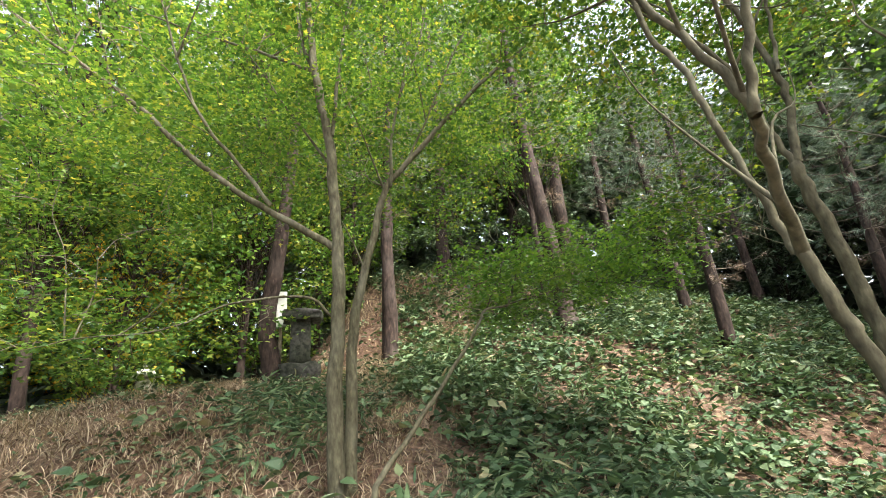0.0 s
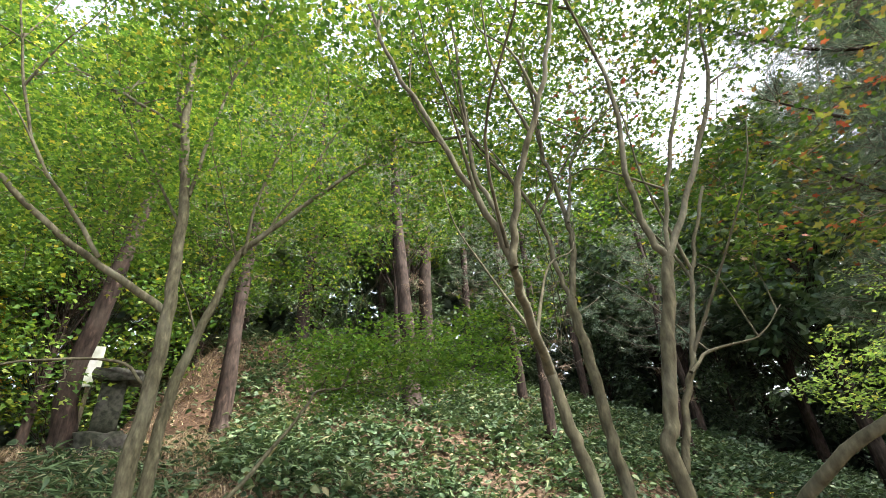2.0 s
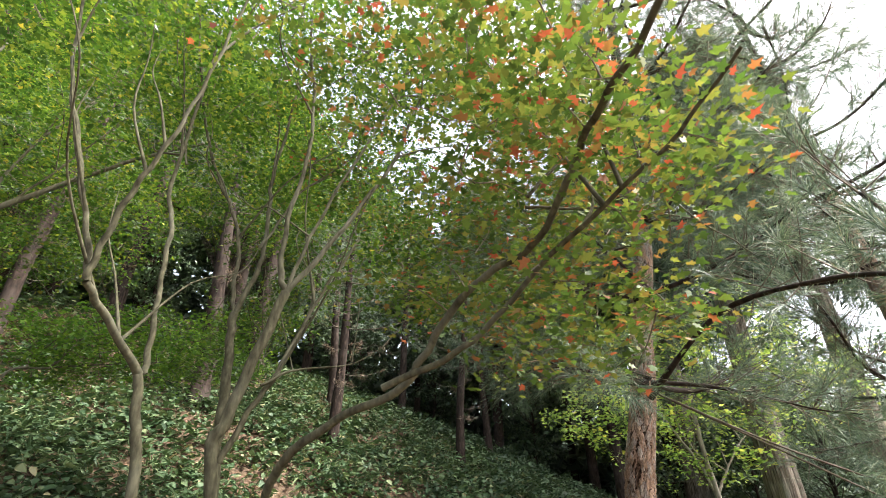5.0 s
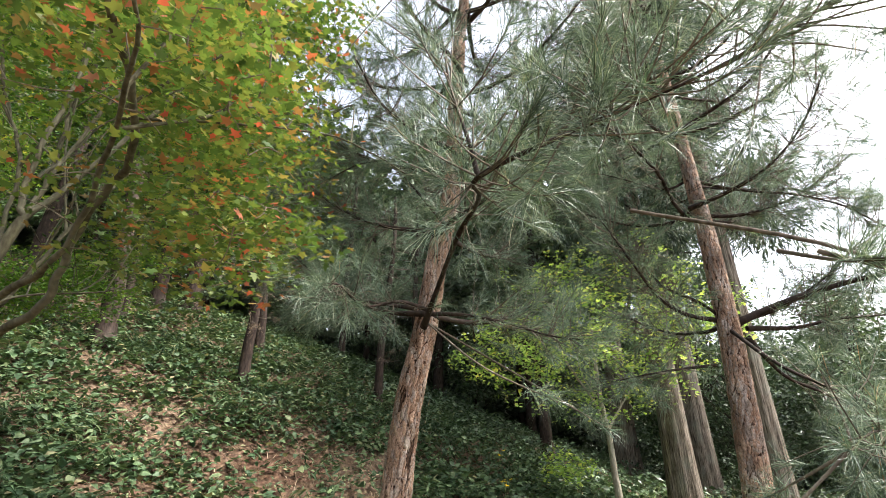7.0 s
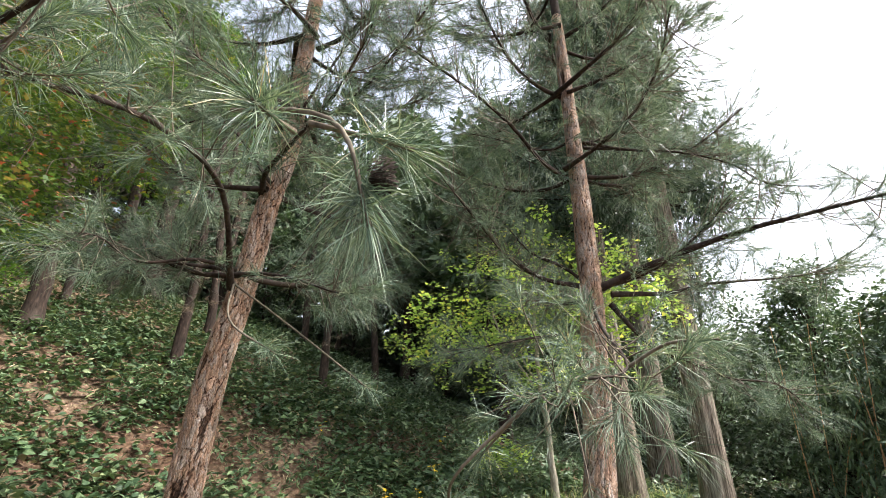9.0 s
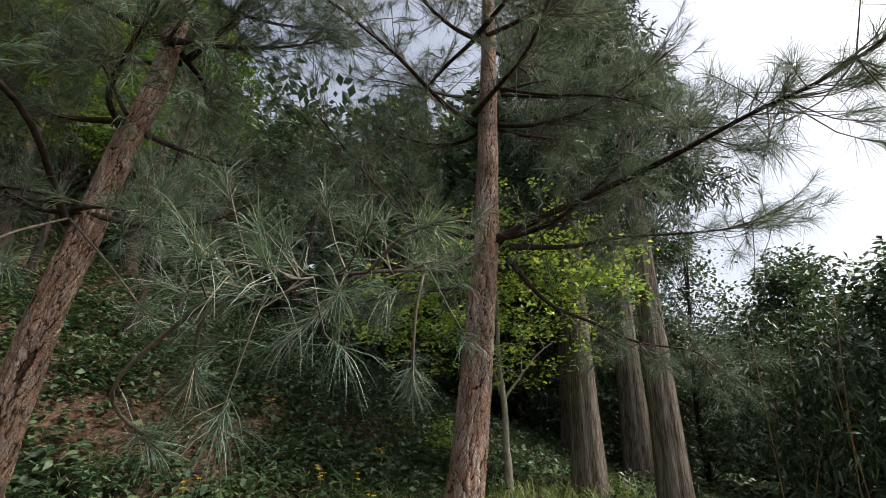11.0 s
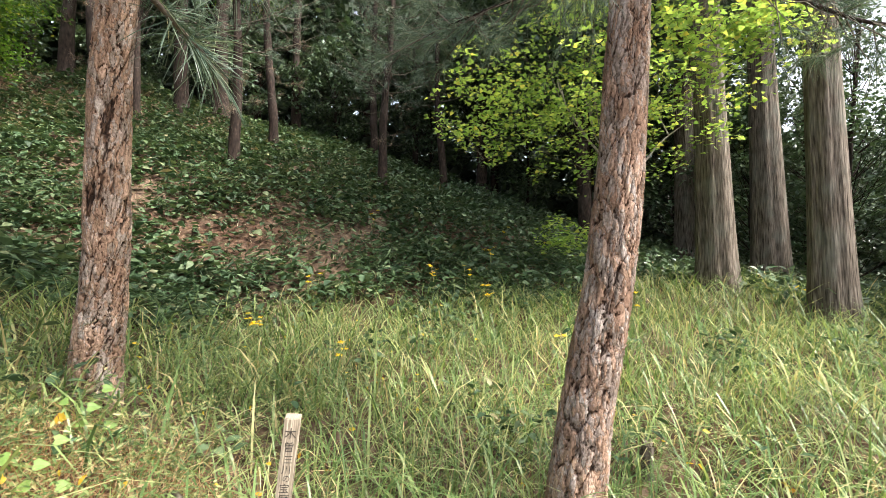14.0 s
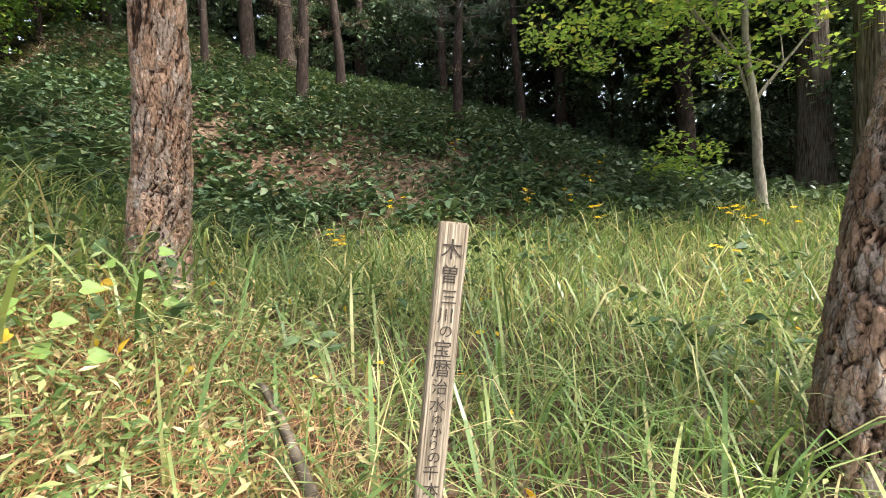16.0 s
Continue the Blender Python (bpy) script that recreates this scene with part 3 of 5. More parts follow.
GINKGO = [
    (0.085, 0.03, [(15.22, 1.46, 0.10), (15.33, 1.47, 0.36), (15.28, 1.49, 1.11), (15.24, 1.50, 1.94), (15.16, 1.54, 2.61), (15.14, 1.55, 3.39), (15.14, 1.55, 4.32)]),
    (0.035, 0.01, [(15.25, 1.50, 1.82), (15.11, 1.64, 2.49), (14.85, 1.83, 3.00), (14.58, 2.01, 3.52), (14.45, 2.13, 4.05)]),
    (0.03, 0.01, [(15.24, 1.50, 1.98), (15.50, 1.32, 2.41), (15.78, 1.11, 2.83), (16.06, 0.93, 3.10)]),
    (0.02, 0.006, [(15.18, 1.53, 2.53), (15.01, 1.77, 3.00), (15.01, 2.02, 3.85)]),
]
PINE_LEFT = [
    (0.16, 0.06, [(1.96, 7.49, 3.00), (1.85, 7.52, 3.87), (1.96, 7.49, 4.81), (2.05, 7.46, 5.62), (2.17, 7.43, 6.98), (2.21, 7.42, 8.25), (2.23, 7.42, 10.30)]),
]

# ---- ground ----
GX = [-8, 1, 4, 7, 9, 11, 13.5, 17, 24]
GY = [-9, -4.5, -2.5, 0, 2, 3.5, 5, 7, 9.5, 11, 13, 20]
GZ = [
    [0.40, 0.28, 0.20, 0.04, -0.15, -0.39, -0.56, -0.60, -0.60],
    [0.62, 0.55, 0.54, 0.33, -0.30, -0.70, -0.58, -0.36, -0.53],
    [0.75, 0.66, 0.58, 0.00, -0.92, -0.78, -0.46, -0.13, -0.35],
    [0.93, 0.92, 0.88, 0.43, -0.27, -0.39, -0.19, 0.22, -0.07],
    [1.05, 1.25, 1.20, 0.74, -0.15, 0.03, 0.30, 0.50, 0.18],
    [1.30, 1.60, 1.50, 0.99, 0.35, 0.89, 0.99, 0.95, 0.38],
    [1.60, 2.30, 2.00, 1.60, 1.52, 1.87, 1.93, 1.50, 0.59],
    [1.80, 2.92, 2.70, 3.10, 3.15, 3.06, 3.04, 2.40, 0.91],
    [1.40, 2.70, 3.52, 4.45, 4.30, 4.17, 4.20, 3.40, 1.36],
    [1.10, 2.50, 4.55, 5.50, 5.05, 4.85, 4.70, 3.90, 1.60],
    [0.85, 2.60, 6.30, 6.70, 6.10, 5.75, 5.50, 4.60, 1.90],
    [1.50, 3.20, 6.80, 7.20, 6.70, 6.40, 6.10, 5.00, 3.00],
]
STEP = 0.2
FX, FY = np.arange(-8, 24.01, STEP), np.arange(-9, 20.01, STEP)
rows_x = np.array([np.interp(FX, GX, r) for r in GZ])
FZ = np.array([np.interp(FY, GY, rows_x[:, i]) for i in range(len(FX))]).T
for _ in range(9):
    pad = np.pad(FZ, 1, mode="edge")
    FZ = (pad[1:-1, 1:-1] * 4 + pad[:-2, 1:-1] + pad[2:, 1:-1] + pad[1:-1, :-2] + pad[1:-1, 2:]) / 8
XX, YY = np.meshgrid(FX, FY)
FZ += 0.035 * np.sin(XX * 2.3 + 1.7 * np.sin(YY * 1.1)) * np.sin(YY * 2.9 + 1.3 * np.sin(XX * 0.9)) + 0.02 * np.sin(XX * 6.1 + YY * 3.7) * np.sin(YY * 7.3 - XX * 2.1)


def ground_z(x, y):
    """Height of the ground, level beyond the modelled slope."""
    x, y = np.clip(np.asarray(x, float), -8, 23.99), np.clip(np.asarray(y, float), -9, 19.79)
    i, j = ((x + 8) / STEP).astype(int), ((y + 9) / STEP).astype(int)
    i, j = np.minimum(i, len(FX) - 2), np.minimum(j, len(FY) - 2)
    a, b = (x + 8) / STEP - i, (y + 9) / STEP - j
    return FZ[j, i] * (1 - a) * (1 - b) + FZ[j, i + 1] * a * (1 - b) + FZ[j + 1, i] * (1 - a) * b + FZ[j + 1, i + 1] * a * b


far = np.array([2, 6, 14, 30, 70, 160, 400, 900.0])
ax = np.concatenate([-8 - far[::-1], FX, 24 + far])
ay = np.concatenate([-9 - far[::-1], FY, 20 + far])
gx, gy = np.meshgrid(ax, ay)
g = Geo()
idx = np.arange(len(ax) * len(ay)).reshape(len(ay), len(ax))
g.add(np.stack([gx, gy, ground_z(gx, gy)], -1).reshape(-1, 3), np.stack([idx[:-1, :-1], idx[:-1, 1:], idx[1:, 1:], idx[1:, :-1]], -1).reshape(-1, 4))
tagged(new("ground", g.mesh("ground", SOIL, True)), "brown woodland slope of leaf litter and bare soil", "ground", kind="structure")


# ---- trees ----
def limb_tree(name, limbs, label, bark_mat, leaf_mat, crowns, rng, leaf=0.052, shape=SPRAY_SHAPE, per=46, spray=0.38, flat=0.35, foot=True, droop=0.25, limb_name="limb", shoots=3):
    """A broadleaf tree: trunk, limbs, twigs to points scattered in the crown's volumes, and sprays of leaves round those."""
    base = Vector(limbs[0][2][0])
    base.z = float(ground_z(base.x, base.y)) if foot else base.z
    t = thing(name, base, label, "tree")
    skeleton = []
    for i, (r0, r1, pts) in enumerate(limbs):
        line = smooth_line(pts, 6)
        if i == 0 and foot:
            line[0, 2] = base.z - 0.1
        line += 0.006 * np.sin(np.arange(len(line))[:, None] * np.array([1.3, 1.7, 0.4]) + i) * (np.arange(len(line)) > 0)[:, None]
        g = Geo()
        tube(g, line, r0, r1, 14 if r0 > 0.04 else 8, 0.028, 0.35 if i == 0 and foot else 0, rng)
        part("trunk" if i == 0 else limb_name, g.mesh(name, bark_mat, True), t)
        skeleton.append(line[len(line) // 3 if i == 0 else 0:])
        for _ in range(shoots if i or len(limbs) < 3 else 0):
            k = rng.uniform(0.25, 0.95)
            q, e = hang(line, k), rng.normal(0, 0.45, 3)
            e[2] = abs(e[2]) + 0.55
            L = rng.uniform(0.7, 1.7)
            e = e / np.linalg.norm(e) * L
            ln = smooth_line([q, q + e * 0.45 + rng.normal(0, 0.05, 3), q + e * 0.8 + rng.normal(0, 0.05, 3), q + e + np.array([0, 0, 0.12])], 4)
            g = Geo()
            tube(g, ln, min(0.011, r0 * 0.5), 0.003, 6, 0.04, 0.2, rng)
            part("branch", g.mesh("branch", bark_mat, True), t)
            skeleton.append(ln)
    bones = np.concatenate(skeleton)
    twigs, leaves = Geo(), Geo()
    C, N, H, S = [], [], [], []
    for centre, radii, count in crowns:
        pts = np.array(centre) + around(rng, count, 1.0) * np.array(radii)
        order = np.argsort([np.min(np.linalg.norm(bones - p, axis=1)) for p in pts])
        for p in pts[order]:
            d = np.linalg.norm(bones - p, axis=1) + 0.5 * np.maximum(bones[:, 2] - p[2], 0)
            q = bones[np.argmin(d)]
            gap = np.linalg.norm(p - q)
            if gap > 0.12:
                mid = (p + q) / 2 + rng.normal(0, 0.06 * gap, 3) + np.array([0, 0, 0.08 * gap])
                line = smooth_line([q, mid, p], 4)
                tube(twigs, line, 0.0035 + 0.004 * min(gap, 1.5), 0.002, 4)
                bones = np.concatenate([bones, line[3:]])
            k = int(per * rng.uniform(0.6, 1.4))
            off = around(rng, k, spray, flat)
            C.append(p + off + np.array([0, 0, -1.0]) * (np.linalg.norm(off[:, :2], axis=1)[:, None] * droop))
            out = off.copy()
            out[:, 2] = -0.35 * spray
            H.append(out + rng.normal(0, 0.35 * spray, (k, 3)))
            N.append(np.array([0, 0, 1.0]) + rng.normal(0, 0.42, (k, 3)))
            S.append(leaf * rng.uniform(0.6, 1.25, k))
    if C:
        scatter(leaves, np.concatenate(C), np.concatenate(N), np.concatenate(H), np.concatenate(S), shape, fan=False)
        if twigs.v:
            part("twig_growth", twigs.mesh(name + "_twigs", BARK_TWIG, True), t, kind="stuff")
        part("crown", leaves.mesh(name + "_leaves", leaf_mat), t, kind="stuff")
    return t


def needles(geo, tips, ways, rng, per=42, length=0.17, width=0.0016, spread=1.15, droop=0.2):
    """Tufts of long needles round the ends of twigs: each needle a slim bent blade."""
    tips, ways = np.asarray(tips), np.asarray(ways)
    n = len(tips) * per
    p = np.repeat(tips, per, 0) - np.repeat(ways, per, 0) * rng.uniform(0, 0.12, (n, 1))
    d = np.repeat(ways, per, 0) + rng.normal(0, spread * 0.62, (n, 3))
    d /= np.linalg.norm(d, axis=1)[:, None]
    L = length * rng.uniform(0.65, 1.15, (n, 1))
    side = np.cross(d, rng.normal(size=(n, 3)))
    side *= width / (np.linalg.norm(side, axis=1)[:, None] + 1e-9)
    mid = p + d * L * 0.55
    end = p + d * L + np.array([0, 0, -1.0]) * L * droop
    v = np.stack([p - side, p + side, mid + side, mid - side, end], 1).reshape(-1, 3)
    b = np.arange(n)[:, None] * 5
    geo.add(v, b + np.array([[0, 1, 2, 3]]))
    geo.add(np.zeros((0, 3)), b - len(v) + np.array([[3, 2, 4]]))


def fine_needles(geo, tips, ways, rng, per=40, length=0.18, width=0.0013, spread=0.9, droop=0.3):
    """The same further off: one slim triangle to a needle."""
    tips, ways = np.asarray(tips), np.asarray(ways)
    n = len(tips) * per
    p = np.repeat(tips, per, 0) - np.repeat(ways, per, 0) * rng.uniform(0, 0.14, (n, 1))
    d = np.repeat(ways, per, 0) + rng.normal(0, spread * 0.62, (n, 3))
    d /= np.linalg.norm(d, axis=1)[:, None]
    L = length * rng.uniform(0.65, 1.15, (n, 1))
    side = np.cross(d, rng.normal(size=(n, 3)))
    side *= width / (np.linalg.norm(side, axis=1)[:, None] + 1e-9)
    end = p + d * L + np.array([0, 0, -1.0]) * L * droop
    geo.add(np.stack([p - side, p + side, end], 1).reshape(-1, 3), np.arange(n * 3).reshape(-1, 3))


def bough(rng, base, way, length, rise=0.15, r=0.018, steps=5):
    """A pine bough: out, sagging, then turned up at its end."""
    t = np.linspace(0, 1, steps)[:, None]
    side = np.array([-way[1], way[0], 0])
    line = base + way * length * t + np.array([0, 0, 1.0]) * length * (rise * t ** 2 - 0.1 * np.sin(t * 3.1)) + side * length * 0.09 * np.sin(t * rng.uniform(2, 5) + rng.uniform(0, 6))
    return smooth_line(line, 3)


def tufts_on(rng, line, n, twigs, tips, ways, reach=0.35, start=0.3, tipr=0.0025):
    """Twigs with tufted ends along a bough."""
    for _ in range(n):
        k = rng.uniform(start, 1.0)
        q = hang(line, k)
        d = line[-1] - line[0]
        d = d / (np.linalg.norm(d) + 1e-9)
        w = d * rng.uniform(0.2, 1) + rng.normal(0, 0.6, 3) + np.array([0, 0, 0.15])
        w /= np.linalg.norm(w)
        e = q + w * reach * rng.uniform(0.35, 1.0)
        m = (q + e) / 2 + np.array([0, 0, -0.15]) * reach * rng.uniform(-0.3, 1)
        tube(twigs, smooth_line([q, m, e], 2), tipr * 2, tipr, 3)
        tips.append(e)
        w2 = w + np.array([0, 0, 0.35])
        ways.append(w2 / np.linalg.norm(w2))


def big_pine(name, trunk, limbs, label, rng, whorls, near=(), per=66, length=0.18, tufts=40):
    """A pine seen close by: plated trunk, measured main boughs, whorls of boughs higher up, long drooping needles."""
    r0, r1, pts = trunk[0]
    base = Vector(pts[0])
    base.z = float(ground_z(base.x, base.y))
    t = thing(name, base, label, "tree", "pines beside the path")
    line = smooth_line(pts, 72)
    line[:, 2][:6] = np.minimum(line[:, 2][:6], base.z + np.arange(6) * 0.01)
    line[0, 2] = base.z - 0.08
    g = Geo()
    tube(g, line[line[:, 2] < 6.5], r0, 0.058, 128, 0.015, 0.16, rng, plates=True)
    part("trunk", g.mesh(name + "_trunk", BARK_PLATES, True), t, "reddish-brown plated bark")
    g = Geo()
    tube(g, line[line[:, 2] >= 6.45], 0.058, 0.02, 12, 0.03, 0, rng)
    part("upper_trunk", g.mesh(name + "_top", BARK_PINE_DARK, True), t)
    twigs, green, tips, ways, high, high_ways = Geo(), Geo(), [], [], [], []
    for q0, q1, lp in limbs:
        ln = smooth_line(lp, 5)
        g = Geo()
        tube(g, ln, q0 * 0.85, 0.004, 8, 0.07, 0.2, rng)
        part("bough", g.mesh("bough", BARK_PINE_DARK, True), t)
        far_end = np.linalg.norm(ln[-1] - ln[0])
        tufts_on(rng, ln, int(tufts * far_end * (0.3 if ln[-1, 2] < 2.0 and far_end > 2.2 else 0.7)), twigs, tips, ways, 0.5, 0.25)
        tips.append(ln[-1])
        ways.append((ln[-1] - ln[-3]) / np.linalg.norm(ln[-1] - ln[-3]))
    for z, count, reach, turn in whorls:
        q = line[np.argmin(np.abs(line[:, 2] - z))]
        for k in range(count):
            a = turn + k * 2 * math.pi / count + rng.uniform(-0.3, 0.3)
            way = np.array([math.cos(a), math.sin(a), rng.uniform(0.1, 0.4)])
            ln = bough(rng, q, way, reach * rng.uniform(0.75, 1.15))
            g = Geo()
            tube(g, ln, 0.026, 0.007, 7, 0.08, 0.2, rng)
            part("bough", g.mesh("bough", BARK_PINE_DARK, True), t)
            tufts_on(rng, ln, int(tufts * 1.3 * reach), twigs, high, high_ways, 0.6)
            high.append(ln[-1])
            high_ways.append((ln[-1] - ln[-3]) / np.linalg.norm(ln[-1] - ln[-3]))
    for q, m, e in near:
        ln = smooth_line([q, m, e], 6)
        g = Geo()
        tube(g, ln, 0.009, 0.005, 7, 0.08, 0, rng)
        part("bough", g.mesh("bough", BARK_TWIG, True), t)
        w = (ln[-1] - ln[-4]) / np.linalg.norm(ln[-1] - ln[-4])
        needles(green, [ln[-1], ln[-2]], [w, w], rng, 100, 0.17, 0.001, 1.6, 0.1)
    needles(green, tips, ways, rng, per, length, 0.0010)
    fine_needles(green, high, high_ways, rng, 34, length, 0.0021)
    part("twig_growth", twigs.mesh(name + "_twigs", BARK_TWIG, True), t, kind="stuff")
    part("foliage", green.mesh(name + "_needles", NEEDLE), t, "long grey-green needles in tufts", kind="stuff")
    return t


def slope_pine(x, y, height, r, lean, rng, label, crown_from=0.45, crown=1.5, dead=8, count=70, sink=0.15, needle=0.2):
    """A slim pine of the wood: bare dark trunk with dead twigs below, needle tufts above."""
    z = float(ground_z(x, y))
    t = thing("slope_pine", (x, y, z), label, "tree", "pines on the slope")
    k = np.linspace(0, 1, 9)[:, None]
    line = np.array([x, y, z - sink]) + k * np.array([lean[0], lean[1], height]) + 0.05 * np.sin(k * np.array([[7, 5, 0]]) + rng.uniform(0, 6, 3)) * np.array([1, 1, 0]) * (k > 0)
    line = smooth_line(line, 3)
    g = Geo()
    tube(g, line, r, r * 0.35, 12, 0.06, 0.4, rng)
    part("trunk", g.mesh("trunk", BARK_PINE_DARK, True), t)
    twigs, green, dry, tips, ways, dt, dw = Geo(), Geo(), Geo(), [], [], [], []
    for i in range(dead):
        q = hang(line, rng.uniform(0.18, crown_from + 0.1))
        a = rng.uniform(0, 6.28)
        way = np.array([math.cos(a), math.sin(a), rng.uniform(-0.2, 0.3)])
        ln = bough(rng, q, way, rng.uniform(0.4, 1.1), 0.05)
        tube(twigs, ln, 0.009, 0.003, 5)
        if rng.uniform() < 0.5:
            tufts_on(rng, ln, 5, twigs, dt, dw, 0.25)
    whorl = max(4, count // 9)
    for i in range(whorl):
        q = hang(line, crown_from + (1 - crown_from) * i / whorl)
        for a in np.arange(3) * 2.1 + rng.uniform(0, 6.28):
            way = np.array([math.cos(a), math.sin(a), rng.uniform(0.0, 0.45)])
            ln = bough(rng, q, way, crown * (1.15 - 0.75 * i / whorl) * rng.uniform(0.7, 1.1))
            tube(twigs, ln, 0.014, 0.005, 5)
            tufts_on(rng, ln, 9, twigs, tips, ways, 0.5)
    fine_needles(green, tips, ways, rng, 38, needle, 0.003)
    part("twig_growth", twigs.mesh("twigs", BARK_TWIG, True), t, kind="stuff")
    part("foliage", green.mesh("needles", NEEDLE), t, kind="stuff")
    if dt:
        fine_needles(dry, dt, dw, rng, 30, 0.15, 0.002, 0.9, 0.5)
        part("dry_foliage", dry.mesh("dry_needles", NEEDLE_DRY), t, "withered brown needles", kind="stuff")
    return t


def cedar(x, y, height, r, rng, label, lean=(0, 0), crown_from=0.44, crown=2.5, sprigs=900):
    """A tall cedar: fluted straight trunk, hanging sprays of short needles high up."""
    z = float(ground_z(x, y))
    t = thing("cedar", (x, y, z), label, "tree", "cedars at the edge of the wood")
    k = np.linspace(0, 1, 40)[:, None]
    line = np.array([x, y, z - 0.2]) + k * np.array([lean[0], lean[1], height])
    sides = 40
    u, w = rings(line)
    s = k[:, 0] * height
    a = np.arange(sides) * 2 * math.pi / sides
    rad = (r * (1 - 0.8 * k) + r * 0.3 * np.exp(-s[:, None] / 0.5)) * (1 + 0.05 * np.cos(7 * a + 0.6 * np.sin(s[:, None])) + 0.035 * np.cos(13 * a + s[:, None] * 0.3) + 0.02 * np.sin(19 * a))
    v = line[:, None] + rad[..., None] * (np.cos(a)[None, :, None] * u[:, None] + np.sin(a)[None, :, None] * w[:, None])
    i, j = np.arange(39)[:, None] * sides, np.arange(sides)[None]
    g = Geo()
    g.add(v.reshape(-1, 3), np.stack([i + j, i + (j + 1) % sides, i + sides + (j + 1) % sides, i + sides + j], -1).reshape(-1, 4))
    part("trunk", g.mesh("cedar_trunk", BARK_CEDAR, True), t, "grey-brown stringy bark")
    branches, green = Geo(), Geo()
    C, N, H, S = [], [], [], []
    for _ in range(sprigs // 12):
        kk = rng.uniform(crown_from, 1.0)
        q = np.array([x, y, z]) + kk * np.array([lean[0], lean[1], height])
        b = rng.uniform(0, 6.28)
        L = crown * (1.1 - 0.75 * (kk - crown_from) / (1 - crown_from)) * rng.uniform(0.6, 1.1)
        ln = smooth_line([q, q + np.array([math.cos(b), math.sin(b), -0.05]) * L * 0.6, q + np.array([math.cos(b), math.sin(b), 0.12]) * L], 4)
        tube(branches, ln, 0.03, 0.008, 5)
        for _ in range(12):
            p = hang(ln, rng.uniform(0.35, 1.0)) + rng.normal(0, 0.13, 3)
            m = 34
            o = around(rng, m, 0.34, 1.0)
            C.append(p + o + np.array([0, 0, -0.12]))
            H.append(o + np.array([0, 0, -0.25]))
            N.append(rng.normal(size=(m, 3)))
            S.append(rng.uniform(0.12, 0.26, m))
    scatter(green, np.concatenate(C), np.concatenate(N), np.concatenate(H), np.concatenate(S), [(0, 0), (0.09, 0.4), (0, 1), (-0.09, 0.4)], fan=False)
    part("branch_growth", branches.mesh("cedar_branches", BARK_PINE_DARK, True), t, kind="stuff")
    part("crown", green.mesh("cedar_crown", NEEDLE_FAR), t, kind="stuff")
    return t


def evergreen(x, y, height, width, rng, label, mat, leaf=0.11, clumps=90, trunk_r=0.12, low=0.25, shape=DIAMOND, per=60, name="evergreen_tree"):
    """A dense broadleaf tree: stem, forked limbs and clumps of leaves with gaps between."""
    z = float(ground_z(x, y))
    t = thing(name, (x, y, z), label, "tree")
    g = Geo()
    line = smooth_line([(x, y, z - 0.2), (x + rng.uniform(-0.2, 0.2), y, z + height * 0.35), (x + rng.uniform(-0.4, 0.4), y + rng.uniform(-0.3, 0.3), z + height * 0.9)], 6)
    tube(g, line, trunk_r, trunk_r * 0.3, 10, 0.05, 0.4, rng)
    part("trunk", g.mesh("trunk", BARK_PINE_DARK, True), t)
    limbs, green = Geo(), Geo()
    C, N, H, S = [], [], [], []
    for _ in range(clumps):
        kk = rng.uniform(low, 1.0)
        a = rng.uniform(0, 6.28)
        rr = width * math.sin(math.pi * min(1, max(0.12, (kk - low) / (1 - low) * 0.85 + 0.12))) * rng.uniform(0.35, 1.05)
        p = np.array([x + math.cos(a) * rr, y + math.sin(a) * rr, z + kk * height])
        q = hang(line, max(0.1, kk - rng.uniform(0.02, 0.09)))
        tube(limbs, smooth_line([q, (p + q) / 2 + np.array([0, 0, -0.06]), p], 3), 0.012, 0.004, 4)
        m = int(per * rng.uniform(0.6, 1.4))
        o = around(rng, m, width * 0.24 * rng.uniform(0.7, 1.3), 0.7)
        C.append(p + o)
        H.append(o + np.array([0, 0, -0.2]) + rng.normal(0, 0.1, (m, 3)))
        N.append(np.array([0, 0, 0.8]) + rng.normal(0, 0.5, (m, 3)))
        S.append(leaf * rng.uniform(0.6, 1.3, m))
    scatter(green, np.concatenate(C), np.concatenate(N), np.concatenate(H), np.concatenate(S), shape, fan=False)
    part("branch_growth", limbs.mesh("limbs", BARK_PINE_DARK, True), t, kind="stuff")
    part("crown", green.mesh("crown", mat), t, kind="stuff")
    return t


R = np.random.default_rng(7)

limb_tree("maple_tree", MAPLE_ONE, "twin-stemmed young maple with spreading green crown", BARK_MAPLE, LEAF_MAPLE,
          [((1.0, 4.6, 5.6), (2.6, 1.8, 1.6), 260), ((3.0, 4.9, 6.4), (2.2, 1.9, 1.7), 260), ((4.4, 5.2, 5.9), (1.6, 1.6, 1.4), 160), ((0.9, 3.8, 3.2), (1.6, 0.9, 0.5), 80), ((-0.9, 4.6, 4.3), (1.7, 1.6, 1.5), 170), ((2.6, 5.0, 8.0), (2.8, 2.2, 1.2), 210), ((0.2, 6.2, 6.6), (2.2, 1.4, 1.5), 120)], R)
limb_tree("maple_sapling", SAPLING, "bent maple sapling with a low spread of green leaves coloured as if lit", BARK_MAPLE, LEAF_MAPLE_LIT,
          [((5.2, 4.1, 3.55), (1.2, 0.9, 0.42), 130), ((6.1, 4.1, 3.7), (0.9, 0.8, 0.5), 90), ((4.7, 4.1, 3.3), (0.6, 0.6, 0.35), 40)], R, per=34, spray=0.28)
